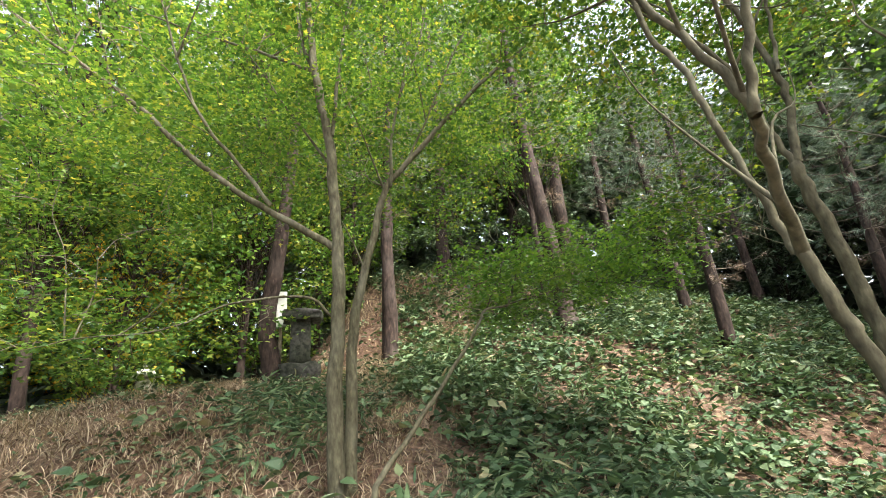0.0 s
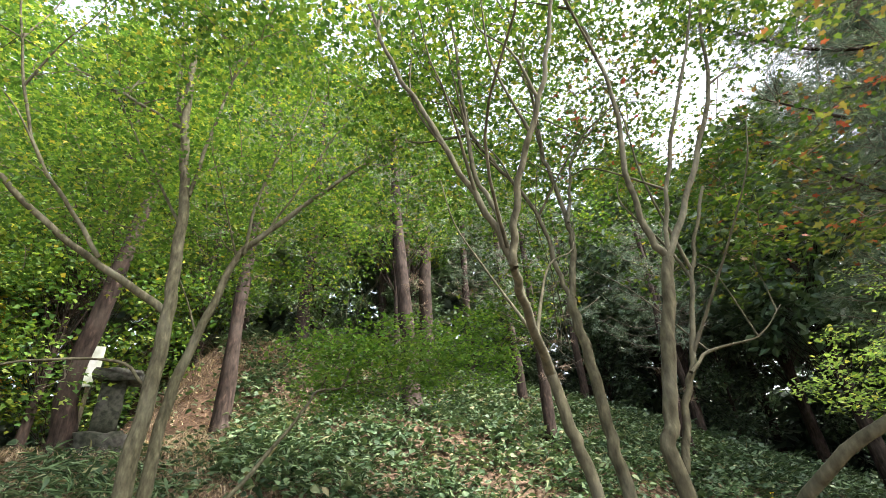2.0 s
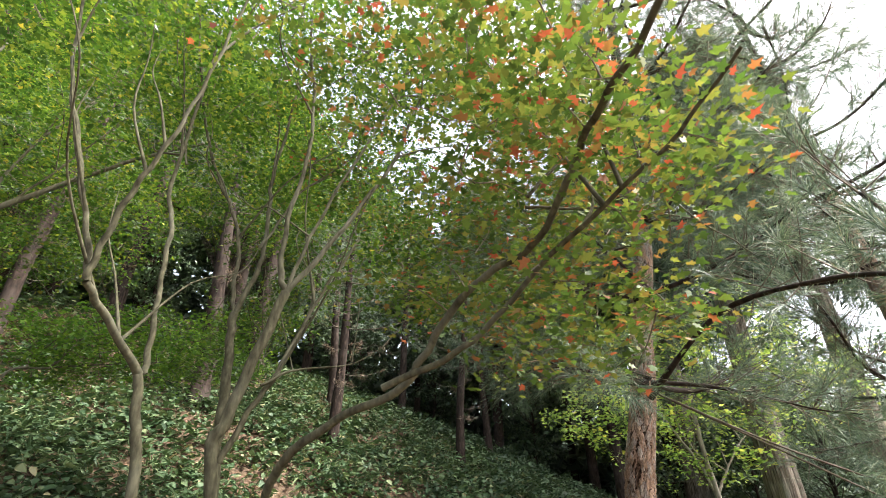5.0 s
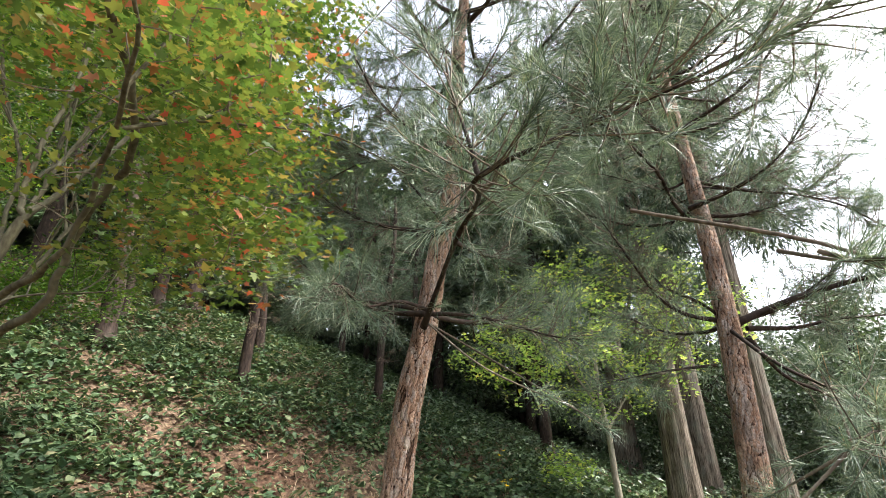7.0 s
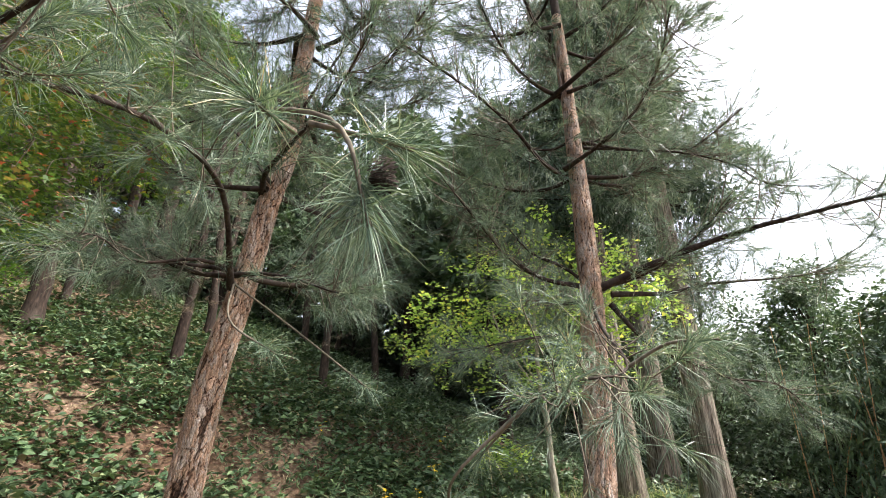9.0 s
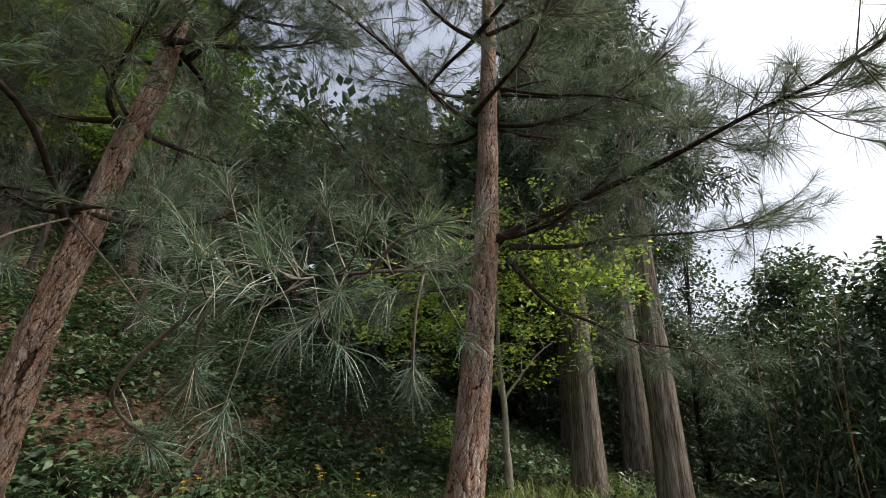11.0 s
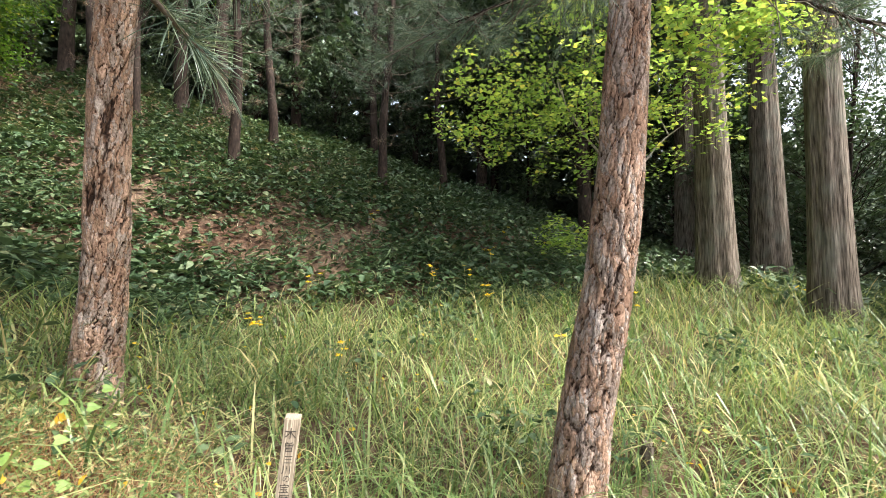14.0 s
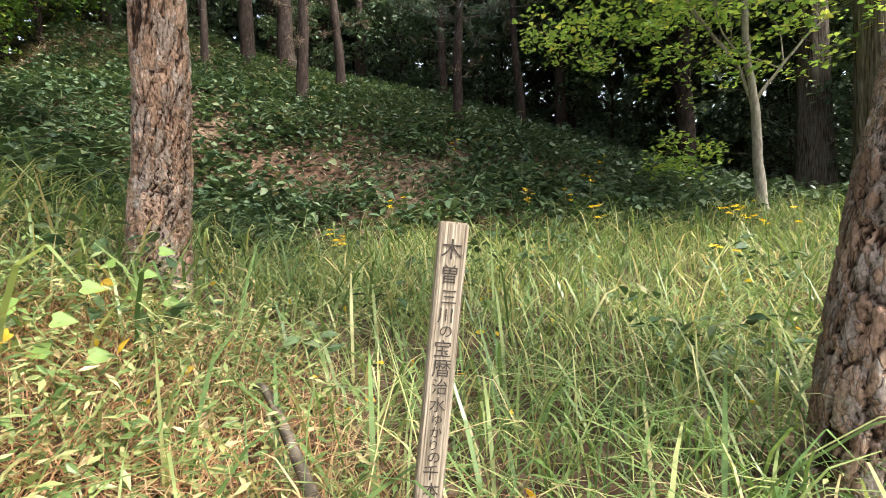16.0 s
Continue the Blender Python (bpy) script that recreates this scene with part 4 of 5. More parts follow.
limb_tree("maple_tree", MAPLE_TWO, "slim forked maple with greenish bark", BARK_MAPLE, LEAF_MAPLE,
          [((2.9, 2.3, 5.9), (0.9, 0.9, 0.7), 60), ((4.2, 1.1, 5.6), (1.2, 1.2, 0.9), 50), ((5.0, 2.4, 5.6), (1.2, 1.2, 1.1), 70), ((3.9, 1.9, 6.8), (1.7, 1.7, 1.2), 120)], R)
limb_tree("maple_tree", MAPLE_THREE, "slim maple with pale lichen spots on its stem", BARK_MAPLE, LEAF_MAPLE,
          [((5.6, 2.0, 6.0), (1.4, 1.2, 0.9), 60), ((6.6, 2.6, 5.2), (1.0, 1.2, 1.0), 50), ((6.6, 3.4, 4.2), (0.7, 0.7, 0.6), 40), ((5.8, 2.8, 7.2), (1.6, 1.8, 1.3), 160), ((6.9, 3.4, 6.4), (1.2, 1.2, 1.1), 90)], R)
limb_tree("maple_tree", MAPLE_FOUR, "upright maple forking into three slender limbs", BARK_MAPLE, LEAF_MAPLE,
          [((6.2, 0.6, 6.0), (1.4, 1.1, 0.9), 70), ((7.1, 0.25, 5.9), (0.7, 0.5, 0.7), 45), ((7.0, 1.0, 4.2), (0.8, 0.9, 0.9), 50), ((6.7, 1.0, 7.2), (1.5, 1.4, 1.2), 70), ((7.6, 2.4, 5.8), (1.2, 1.2, 1.2), 60)], R)
limb_tree("leaning_maple", LOW_LIMB, "low leaning maple with leaves turning orange and red", BARK_MAPLE, LEAF_TURNING,
          [((5.9, -1.0, 3.3), (0.8, 0.55, 0.8), 34), ((6.2, -1.25, 3.7), (0.6, 0.45, 0.6), 30), ((6.5, -0.6, 4.1), (0.9, 0.7, 0.8), 30), ((6.9, 0.2, 3.6), (0.7, 0.7, 0.5), 26), ((6.2, -1.2, 4.5), (0.8, 0.5, 0.5), 40), ((7.2, 0.6, 4.4), (0.8, 0.8, 0.7), 30),
           ((5.5, -1.6, 3.6), (0.45, 0.4, 0.4), 26), ((6.0, -1.75, 3.3), (0.45, 0.35, 0.4), 26), ((6.3, -1.3, 2.85), (0.4, 0.45, 0.4), 26), ((6.5, -0.5, 3.0), (0.5, 0.5, 0.4), 26), ((5.2, -0.9, 4.3), (0.8, 0.7, 0.6), 40), ((6.6, 1.6, 5.6), (1.2, 1.0, 1.0), 45)], R, leaf=0.046, shape=MAPLE_SHAPE, per=34, spray=0.3)
big_pine("pine_tree", PINE_ONE, PINE_ONE_LIMBS, "tall pine with plated bark and dense grey-green boughs", R,
         [(2.85, 2, 1.4, 2.2), (3.6, 3, 1.5, 0.4), (4.4, 5, 1.7, 1.0), (5.3, 5, 1.8, 0.1), (6.3, 5, 1.7, 0.6), (7.4, 5, 1.5, 0.2), (8.6, 5, 1.3, 0.9), (9.8, 4, 1.0, 0.5)],
         NEAR_ONE)
big_pine("pine_tree", PINE_TWO, PINE_TWO_LIMBS, "leaning pine with reddish plated bark, rooted in tall grass", R,
         [(2.95, 3, 1.6, 0.8), (4.2, 5, 1.8, 0.2), (5.2, 5, 1.8, 0.3), (6.2, 5, 1.7, 0.9), (7.3, 5, 1.5, 0.1), (8.4, 5, 1.2, 0.5), (9.4, 4, 0.9, 0.5)],
         NEAR_TWO)
limb_tree("ginkgo_tree", GINKGO, "young ginkgo with pale trunk and yellow-green fans of leaves", BARK_GINKGO, LEAF_GINKGO,
          [((14.7, 1.7, 3.5), (2.6, 2.5, 1.4), 170), ((14.9, 1.3, 5.0), (1.9, 2.0, 1.2), 90), ((13.5, 2.8, 3.6), (1.3, 1.3, 0.8), 50), ((15.2, -0.5, 4.0), (0.9, 1.1, 0.9), 75), ((14.6, 2.2, 1.35), (0.55, 0.55, 0.35), 20)], R, leaf=0.09, shape=FAN_SHAPE, per=24, spray=0.26, flat=0.6)
limb_tree("pine_tree", PINE_LEFT, "dark pine beside the white board", BARK_PINE_DARK, LEAF_MAPLE, [], R)

for x, y, h, r, lean, f, c, n in [(3.95, 8.9, 8.5, 0.17, (0.25, 0.1), 0.5, 1.8, 100), (7.25, 7.9, 8, 0.2, (-0.2, 0.3), 0.55, 1.6, 90),
                                  (9.7, 6.75, 6.5, 0.13, (0.15, 0.1), 0.42, 1.4, 90), (12.8, 6.1, 6, 0.12, (0.35, 0.1), 0.42, 1.4, 90),
                                  (15.1, 7.25, 6.5, 0.12, (-0.1, 0.2), 0.45, 1.4, 90), (10.9, 9.0, 7, 0.14, (-0.2, 0.2), 0.5, 1.5, 90),
                                  (8.8, 11.4, 9, 0.22, (0.1, 0.1), 0.5, 1.6, 70), (9.9, 12.2, 9, 0.28, (0.1, 0.1), 0.5, 1.7, 70),
                                  (16.9, 12.6, 8, 0.14, (0.2, 0.1), 0.4, 1.5, 70), (14.2, 10.2, 8, 0.14, (0.2, 0.1), 0.4, 1.5, 70),
                                  (6.0, 12.5, 10, 0.2, (0.2, 0), 0.35, 1.9, 90), (12.6, 14.0, 10, 0.2, (0.2, 0), 0.35, 1.9, 90)]:
    slope_pine(x, y, h, r, lean, R, "slim dark-barked pine on the littered slope", f, c, 9, n)

for x, y, h, r, lean, w, n in [(16.75, 0.75, 14, 0.31, (-0.3, 0), 2.3, 900), (20.0, 1.4, 15, 0.36, (-0.3, 0), 2.8, 1000), (16.15, -1.1, 13.5, 0.25, (-0.25, 0), 1.8, 760), (21.5, 4.2, 15, 0.4, (0, 0), 2.3, 700)]:
    cedar(x, y, h, r, R, "tall straight cedar with stringy grey-brown bark", lean, crown=w, sprigs=n)

# tall dense wood behind the slope and beyond the cedars
for x, y, h, w in [(18.2, 5.0, 11, 3.0), (21, 7.5, 12, 3.2), (17.6, 9, 11, 3.0), (24, 5.5, 11, 2.8), (24.5, 10.5, 12, 3.4), (20.3, 12, 12, 3.2), (16, 15.5, 11, 3.2), (11.5, 16.5, 10, 3.0), (7.2, 16.5, 10, 3), (2.8, 17, 10, 3), (27, 7, 13, 3.5), (22.5, 15.5, 12, 3.4), (13.5, 19.5, 11, 3.2), (4.6, 15.2, 15, 3.2), (9.6, 15.6, 14, 3.2), (-0.5, 16.5, 14, 3.2)]:
    evergreen(x, y, h, w, R, "tall dark evergreen tree of the wood", LEAF_DARK, 0.34, 120, 0.2, 0.34, per=46)
for x, y, h, w in [(17.2, 12, 4.5, 1.8), (14.0, 13.2, 4.0, 1.8), (10.6, 15, 4, 1.8), (7.0, 15.2, 4, 1.7), (4.0, 15.0, 3.6, 1.6), (19.5, 9.0, 5, 2), (22.5, 5.4, 5, 2), (21.8, 2.6, 4.5, 1.6)]:
    evergreen(x, y, h, w, R, "dark evergreen shrub in the shade of the wood", LEAF_DARK, 0.16, 70, 0.06, 0.05, per=70, name="evergreen_shrub")
for x, y, h, w in [(18.6, -4.4, 5.0, 1.8), (20.7, -4.9, 5.4, 2.1), (20.6, -2.2, 5.2, 1.9), (23.5, -5.0, 6.2, 2.5), (18.3, -6.9, 5.0, 1.9), (23.2, -1.8, 6.4, 2.2), (22.8, 0.9, 7.2, 2.3), (24.0, 2.3, 8.5, 2.4)]:
    evergreen(x, y, h, w, R, "glossy evergreen shrub tree at the wood's edge", LEAF_DARK, 0.13, 120, 0.1, 0.08, per=80)
for x, y, h, w, mat in [(-1.5, 10.5, 6.5, 2.3, LEAF_MAPLE), (1.0, 12.5, 7.5, 2.5, LEAF_MAPLE), (-4.5, 8.5, 6.5, 2.4, LEAF_MAPLE), (-3.0, 13.5, 7.5, 2.6, LEAF_YELLOW), (-6.5, 12, 7, 2.6, LEAF_MAPLE), (3.5, 13.5, 8, 2.3, LEAF_MAPLE)]:
    evergreen(x, y, h, w, R, "maple with yellow-green leaves behind the crest", mat, 0.1, 150, 0.1, 0.16, LOBED, 80, "background_maple")
for x, y, h, w in [(0.6, 11.6, 12.5, 2.7), (4.6, 15.6, 14, 3.2), (-1.8, 8.2, 10.5, 2.3), (7.4, 15.4, 14.5, 3.2), (2.2, 14.6, 14, 3.0), (10.6, 14.6, 13, 2.8)]:
    evergreen(x, y, h, w, R, "tall maple with bright green leaves behind the crest", LEAF_MAPLE, 0.1, 230, 0.11, 0.34, LOBED, 95, "background_maple")
evergreen(7.8, 9.8, 8, 1.9, R, "slim maple with yellow-green leaves high on the slope", LEAF_MAPLE, 0.09, 130, 0.1, 0.45, LOBED, 80, "background_maple")

# the wood's distant mass: crowns closing the view behind the slope and beyond the cedars
g = Geo()
C, N, H, S = [], [], [], []
for i in range(6000):
    a = radians(R.uniform(-75, 112))
    d = R.uniform(19, 34) + max(0, a - 1.3) * 6
    x, y = 8 + math.sin(a) * d, -2 + math.cos(a) * d
    top = 14.0 if a < 1.0 else 5.0
    if i % 4 == 0:
        top = 3.0
    p = np.array([x, y, float(ground_z(x, y)) + top * R.uniform(0, 1) ** 1.3])
    m = 17
    o = around(R, m, 1.3, 0.8)
    C.append(p + o)
    H.append(o + R.normal(0, 0.3, (m, 3)))
    N.append(np.array([0, 0, 0.6]) + R.normal(0, 0.6, (m, 3)))
    S.append(R.uniform(0.35, 0.85, m))
scatter(g, np.concatenate(C), np.concatenate(N), np.concatenate(H), np.concatenate(S), DIAMOND, fan=False)
tagged(new("far_woods", g.mesh("far_woods", NEEDLE_FAR)), "dark mass of far trees closing the wood", "woods", kind="stuff")


# ---- undergrowth ----
def patchy(x, y, f, seed):
    """A smooth field between 0 and 1 that makes things grow in patches."""
    return 0.5 + 0.25 * (np.sin(x * f + seed + 1.7 * np.sin(y * f * 0.7 + seed)) + np.sin(y * f * 1.3 - seed + 1.4 * np.sin(x * f * 0.6)))


def plants(n, xr, yr, keep, rng):
    x, y = rng.uniform(*xr, n), rng.uniform(*yr, n)
    ok = rng.uniform(0, 1, n) < keep(x, y)
    x, y = x[ok], y[ok]
    return np.stack([x, y, ground_z(x, y)], 1)


def leafy_plants(geo, roots, rng, per, height, reach, leaf, shape, up=0.9, stems=None):
    """Low plants: leaves held out round each root at several heights."""
    n = len(roots)
    tall = rng.uniform(0.5, 1.2, n) * height
    p = np.repeat(roots, per, 0)
    a = rng.uniform(0, 6.28, n * per)
    rr = reach * rng.uniform(0.1, 1, n * per)
    p = p + np.stack([np.cos(a) * rr, np.sin(a) * rr, np.repeat(tall, per) * rng.uniform(0.25, 1, n * per)], 1)
    h = np.stack([np.cos(a), np.sin(a), rng.normal(-0.15, 0.3, n * per)], 1) + rng.normal(0, 0.35, (n * per, 3))
    nn = np.array([0, 0, up]) + rng.normal(0, 0.4, (n * per, 3))
    scatter(geo, p, nn, h, leaf * rng.uniform(0.55, 1.3, n * per), shape, fan=False)


def blades(geo, roots, rng, length, width, lean=0.5, bend=0.6):
    """Grass: arching tapered blades."""
    n = len(roots)
    a = rng.uniform(0, 6.28, n)
    d = np.stack([np.cos(a), np.sin(a), np.zeros(n)], 1)
    L = (length * rng.uniform(0.45, 1.2, n))[:, None]
    w = np.stack([-np.sin(a), np.cos(a), np.zeros(n)], 1) * (width * rng.uniform(0.5, 1.3, n))[:, None]
    le, be = np.abs(rng.normal(lean * 0.5, lean * 0.4, n))[:, None], np.abs(rng.normal(bend, bend * 0.4, n))[:, None]
    up = np.array([[0, 0, 1.0]])
    be = np.minimum(be, 0.95)
    rows = []
    for t in (0, 0.3, 0.55, 0.8):
        rows.append(roots + L * (d * (le * t + be * t * t * 0.7) + up * (t - be * 0.62 * t ** 3)))
    tip = roots + L * (d * (le + be * 0.72) + up * (1 - be * 0.66))
    v = []
    for r, k in zip(rows, (0.7, 1.0, 0.85, 0.5)):
        v += [r - w * k, r + w * k]
    v = np.stack(v + [tip], 1).reshape(-1, 3)
    b = np.arange(n)[:, None] * 9
    geo.add(v, np.concatenate([b + np.array([[0, 1, 3, 2]]), b + np.array([[2, 3, 5, 4]]), b + np.array([[4, 5, 7, 6]])]))
    geo.add(np.zeros((0, 3)), b - len(v) + np.array([[6, 7, 8]]))


def bank_part(x, y):
    """1 on the planted bank, 0 down on the grass and out on the path."""
    foot = np.interp(x, [-8, 3, 6, 8, 9.5, 13, 17], [1.5, 0.6, 0.6, 1.6, 2.3, 1.4, 1.0])
    return np.clip((y - foot) / 0.8, 0, 1)


def grass_part(x, y):
    foot = np.interp(x, [-8, 3, 6, 8, 9.5, 13, 17], [1.5, 0.6, 0.6, 1.6, 2.6, 1.9, 1.2])
    return np.clip((foot + 0.5 - y) / 0.8, 0, 1) * np.clip((x - 5.5) / 1.5, 0, 1)


def stuff(name, geo, mat, label, category):
    return tagged(new(name, geo.mesh(name, mat)), label, category, kind="stuff")


g = Geo()
roots = plants(25000, (1, 17), (0.5, 14), lambda x, y: bank_part(x, y) * np.clip(2.6 * patchy(x, y, 1.1, 2.0) - 0.5, np.where((x > 8.6) & (y < 5), 0.22, 0.7), 1) * np.clip(1.25 - (y - 4) * 0.07, 0.35, 1) * np.where(x < 4, 0.12, 1) * np.clip(patchy(x, y, 3.1, 6.0) * 2.4 - 0.35, 0.4, 1), R)
leafy_plants(g, roots[::2], R, 7, 0.16, 0.15, 0.095, BROAD_SHAPE)
leafy_plants(g, roots[1::2], R, 6, 0.26, 0.2, 0.13, BROAD_SHAPE)
stuff("ivy_cover", g, LEAF_COVER, "dark green leafy ground cover on the bank", "ground cover")
g = Geo()
roots = plants(5200, (2, 16), (0.8, 8), lambda x, y: bank_part(x, y) * np.clip(patchy(x, y, 1.7, 5.0) * 2.2 - 0.9, 0, 1), R)
leafy_plants(g, roots, R, 9, 0.34, 0.2, 0.17, LONG_SHAPE, 0.7)
stuff("bamboo_grass", g, LEAF_COVER, "low bamboo grass with long pale-edged leaves", "undergrowth")
g = Geo()
roots = plants(420, (7, 14.5), (1.8, 6), lambda x, y: bank_part(x, y) * np.clip(patchy(x, y, 2.1, 1.0) * 3 - 1.7, 0, 1), R)
leafy_plants(g, roots, R, 16, 0.5, 0.28, 0.15, OVAL_SHAPE)
stuff("leafy_shrub", g, LEAF_COVER, "taller leafy shrubs at the foot of the bank", "shrub")
g = Geo()
roots = plants(26000, (-7, 17), (-1, 14), lambda x, y: np.clip(bank_part(x, y) + 0.3, 0, 1), R)
n = len(roots)
scatter(g, roots + np.array([0, 0, 0.012]), np.array([0, 0, 1.0]) + R.normal(0, 0.35, (n, 3)), R.normal(size=(n, 3)), R.uniform(0.03, 0.09, n), DIAMOND, fan=False)
stuff("fallen_leaves", g, LEAF_FALLEN, "brown fallen leaves strewn over the slope", "leaf litter")
g = Geo()
roots = plants(42000, (-7, 15), (-1, 9), lambda x, y: np.clip(bank_part(x, y) * np.clip(patchy(x, y, 0.9, 9.0) * 2 - 0.6, 0.05, 1) * np.where(x > 6, 0.35, 1) + 0.04 + 0.85 * (x < 4), 0, 1), R)
blades(g, roots, R, 0.2, 0.004, 1.2, 1.0)
roots = plants(46000, (-7, 5.2), (0.3, 9.5), lambda x, y: np.clip((5.2 - x) / 1.2, 0, 1) * np.clip(patchy(x, y, 1.6, 3.0) * 1.6, 0.35, 1), R)
blades(g, roots, R, 0.2, 0.0042, 1.4, 1.1)
roots = plants(9000, (2.5, 8), (8.5, 13.5), lambda x, y: np.clip(patchy(x, y, 1.4, 1.0) * 1.6 - 0.2, 0.15, 1), R)
blades(g, roots, R, 0.22, 0.005, 1.4, 1.1)
stuff("dry_grass", g, LEAF_MAT, "matted dry grass and straw on the slope", "dry grass")
g = Geo()
roots = plants(4200, (-7, 5), (0.5, 8), lambda x, y: np.clip(patchy(x, y, 1.3, 4.0) * 1.6 - 0.4, 0.05, 1), R)
leafy_plants(g, roots, R, 6, 0.13, 0.12, 0.075, OVAL_SHAPE)
stuff("weed_cover", g, LEAF_COVER, "scattered green weeds between dry grass", "undergrowth")

g = Geo()
roots = plants(3400, (13, 26), (-8, 9), lambda x, y: np.where((y > 1.6) | (x > 16.4) & (y < 9), 1.0, 0.0), R)
leafy_plants(g, roots, R, 10, 0.4, 0.25, 0.14, DIAMOND, 0.7)
stuff("thicket_floor", g, LEAF_DARK, "dark leafy undergrowth on the shaded wood floor", "undergrowth")

# tall grass by the post, thin where the ground is trodden and where dry stalks take over
def trodden(x, y):
    return np.where(np.hypot(x - 8.65, (y + 3.2) * 0.7) < 0.55, 0.0, 1.0)


def dry_corner(x, y):
    """Where low reddish weeds replace the grass, left of the post."""
    return np.clip(1.2 - np.hypot((x - 8.05) / 0.95, (y + 1.5) / 0.95), 0, 1)


g = Geo()
roots = plants(66000, (5.5, 20), (-8, 3.2), lambda x, y: grass_part(x, y) * np.clip(1.5 - np.hypot(x - 9.5, y + 1) * 0.1, 0.25, 1) * trodden(x, y) * np.where(y < -3.4, 0.35, 1) * (1 - 0.8 * dry_corner(x, y)) * np.clip(patchy(x, y, 2.6, 7.0) * 1.8 - 0.1, 0.7, 1), R)
low = (roots[:, 1] < -3.2) | (np.hypot(roots[:, 0] - 8.65, roots[:, 1] + 2.9) < 0.9)
tall = roots[~low]
blades(g, tall[::2], R, 0.5, 0.0042, 0.6, 0.75)
blades(g, tall[1::4], R, 0.66, 0.0066, 0.75, 0.9)
wide = tall[3::8]
blades(g, wide[np.hypot(wide[:, 0] - 8.65, wide[:, 1] + 2.7) > 1.35], R, 0.42, 0.008, 0.8, 0.8)
blades(g, roots[low], R, 0.14, 0.003, 0.6, 0.6)
blades(g, tall[::2] + R.normal(0, 0.05, tall[::2].shape) * np.array([1, 1, 0]), R, 0.24, 0.0045, 1.0, 0.8)
stuff("tall_grass", g, LEAF_GRASS, "tall arching green grass round the post and pines", "grass")
g = Geo()
roots = plants(26000, (5.5, 16), (-3.4, 3.2), lambda x, y: grass_part(x, y) * np.clip(0.12 + dry_corner(x, y), 0, 1) * trodden(x, y), R)
blades(g, roots, R, 0.26, 0.0018, 1.0, 0.6)
roots = plants(11000, (6.8, 9.3), (-2.7, -0.4), lambda x, y: np.clip(dry_corner(x, y) * 1.4, 0, 1) * trodden(x, y), R)
blades(g, roots, R, 0.3, 0.0016, 1.3, 0.7)
stuff("dry_stalks", g, LEAF_STRAW, "dry reddish stalks among the grass", "dry grass")
g = Geo()
roots = plants(15000, (5.5, 14), (-3.4, 3.4), lambda x, y: grass_part(x, y) * np.clip(patchy(x, y, 1.9, 3.0) * 1.2 - 0.5 + dry_corner(x, y), 0.06, 1) * trodden(x, y), R)
leafy_plants(g, roots, R, 7, 0.22, 0.09, 0.045, NARROW_SHAPE)
roots = plants(5000, (6.8, 9.3), (-2.7, -0.4), lambda x, y: np.clip(dry_corner(x, y) * 1.4, 0, 1) * trodden(x, y), R)
leafy_plants(g, roots[::2], R, 6, 0.3, 0.09, 0.045, NARROW_SHAPE)
stuff("meadow_weeds", g, LEAF_GRASS, "small-leaved weeds low in the grass", "weeds")
g = Geo()
roots = plants(900, (6.5, 15), (-2.4, 3.6), lambda x, y: grass_part(x, y) * np.clip(patchy(x, y, 2.3, 8.0) * 2 - 1.0, 0.03, 1) * (np.hypot(x - 8.65, y + 2.4) > 1.5), R)
leafy_plants(g, roots, R, 9, 0.36, 0.16, 0.1, OVAL_SHAPE)
stuff("broad_weeds", g, LEAF_COVER, "broad-leaved weeds standing in the grass", "weeds")


def flower(x, y, rng, label="yellow wild flower on a thin stalk"):
    """A stalk with a few small yellow heads of petals."""
    z = float(ground_z(x, y))
    t = thing("wild_flower", (x, y, z), label, "flower", "yellow flowers below the bank")
    stalk, heads = Geo(), Geo()
    for _ in range(int(rng.integers(3, 7))):
        top = np.array([x, y, z]) + np.array([*rng.normal(0, 0.07, 2), rng.uniform(0.3, 0.48)])
        tube(stalk, smooth_line([(x, y, z - 0.02), (np.array([x, y, z]) + top) / 2 + rng.normal(0, 0.012, 3), top], 4), 0.0025, 0.0015, 5)
        m = 9
        a = np.arange(m) * 6.283 / m
        scatter(heads, np.tile(top, (m, 1)), np.array([0, 0, 1.0]) + 0.3 * rng.normal(size=(m, 3)), np.stack([np.cos(a), np.sin(a), 0.3 + 0 * a], 1), np.full(m, 0.04), OVAL_SHAPE, fan=False)
    part("stalk", stalk.mesh("stalk", LEAF_GRASS, True), t)
    part("flower_head", heads.mesh("petals", PETAL), t, "bright yellow petals", kind="stuff")


for x, y in [(9.32, 1.55), (9.4, 1.7), (10.3, 2.64), (11.78, 4.22), (12.06, 2.4), (12.56, 2.25), (12.42, 1.5), (13.49, 0.63), (13.94, 0.25), (13.96, 0.79), (13.49, 0.39), (12.18, -0.27), (13.4, 2.78), (14.52, 3.81), (16.39, -0.67), (9.98, 0.38)]:
    flower(x, y, R)


# bright leaves dropped in the grass
g = Geo()
roots = plants(220, (6.5, 12), (-2.6, 2), lambda x, y: grass_part(x, y) * 0.8, R)
n = len(roots)
scatter(g, roots + np.stack([np.zeros(n), np.zeros(n), R.uniform(0.05, 0.3, n)], 1), np.array([0, 0, 1.0]) + R.normal(0, 0.6, (n, 3)), R.normal(size=(n, 3)), R.uniform(0.03, 0.06, n), OVAL_SHAPE, fan=False)
stuff("dropped_leaves", g, LEAF_YELLOW, "yellow and orange leaves caught in the grass", "leaf litter")


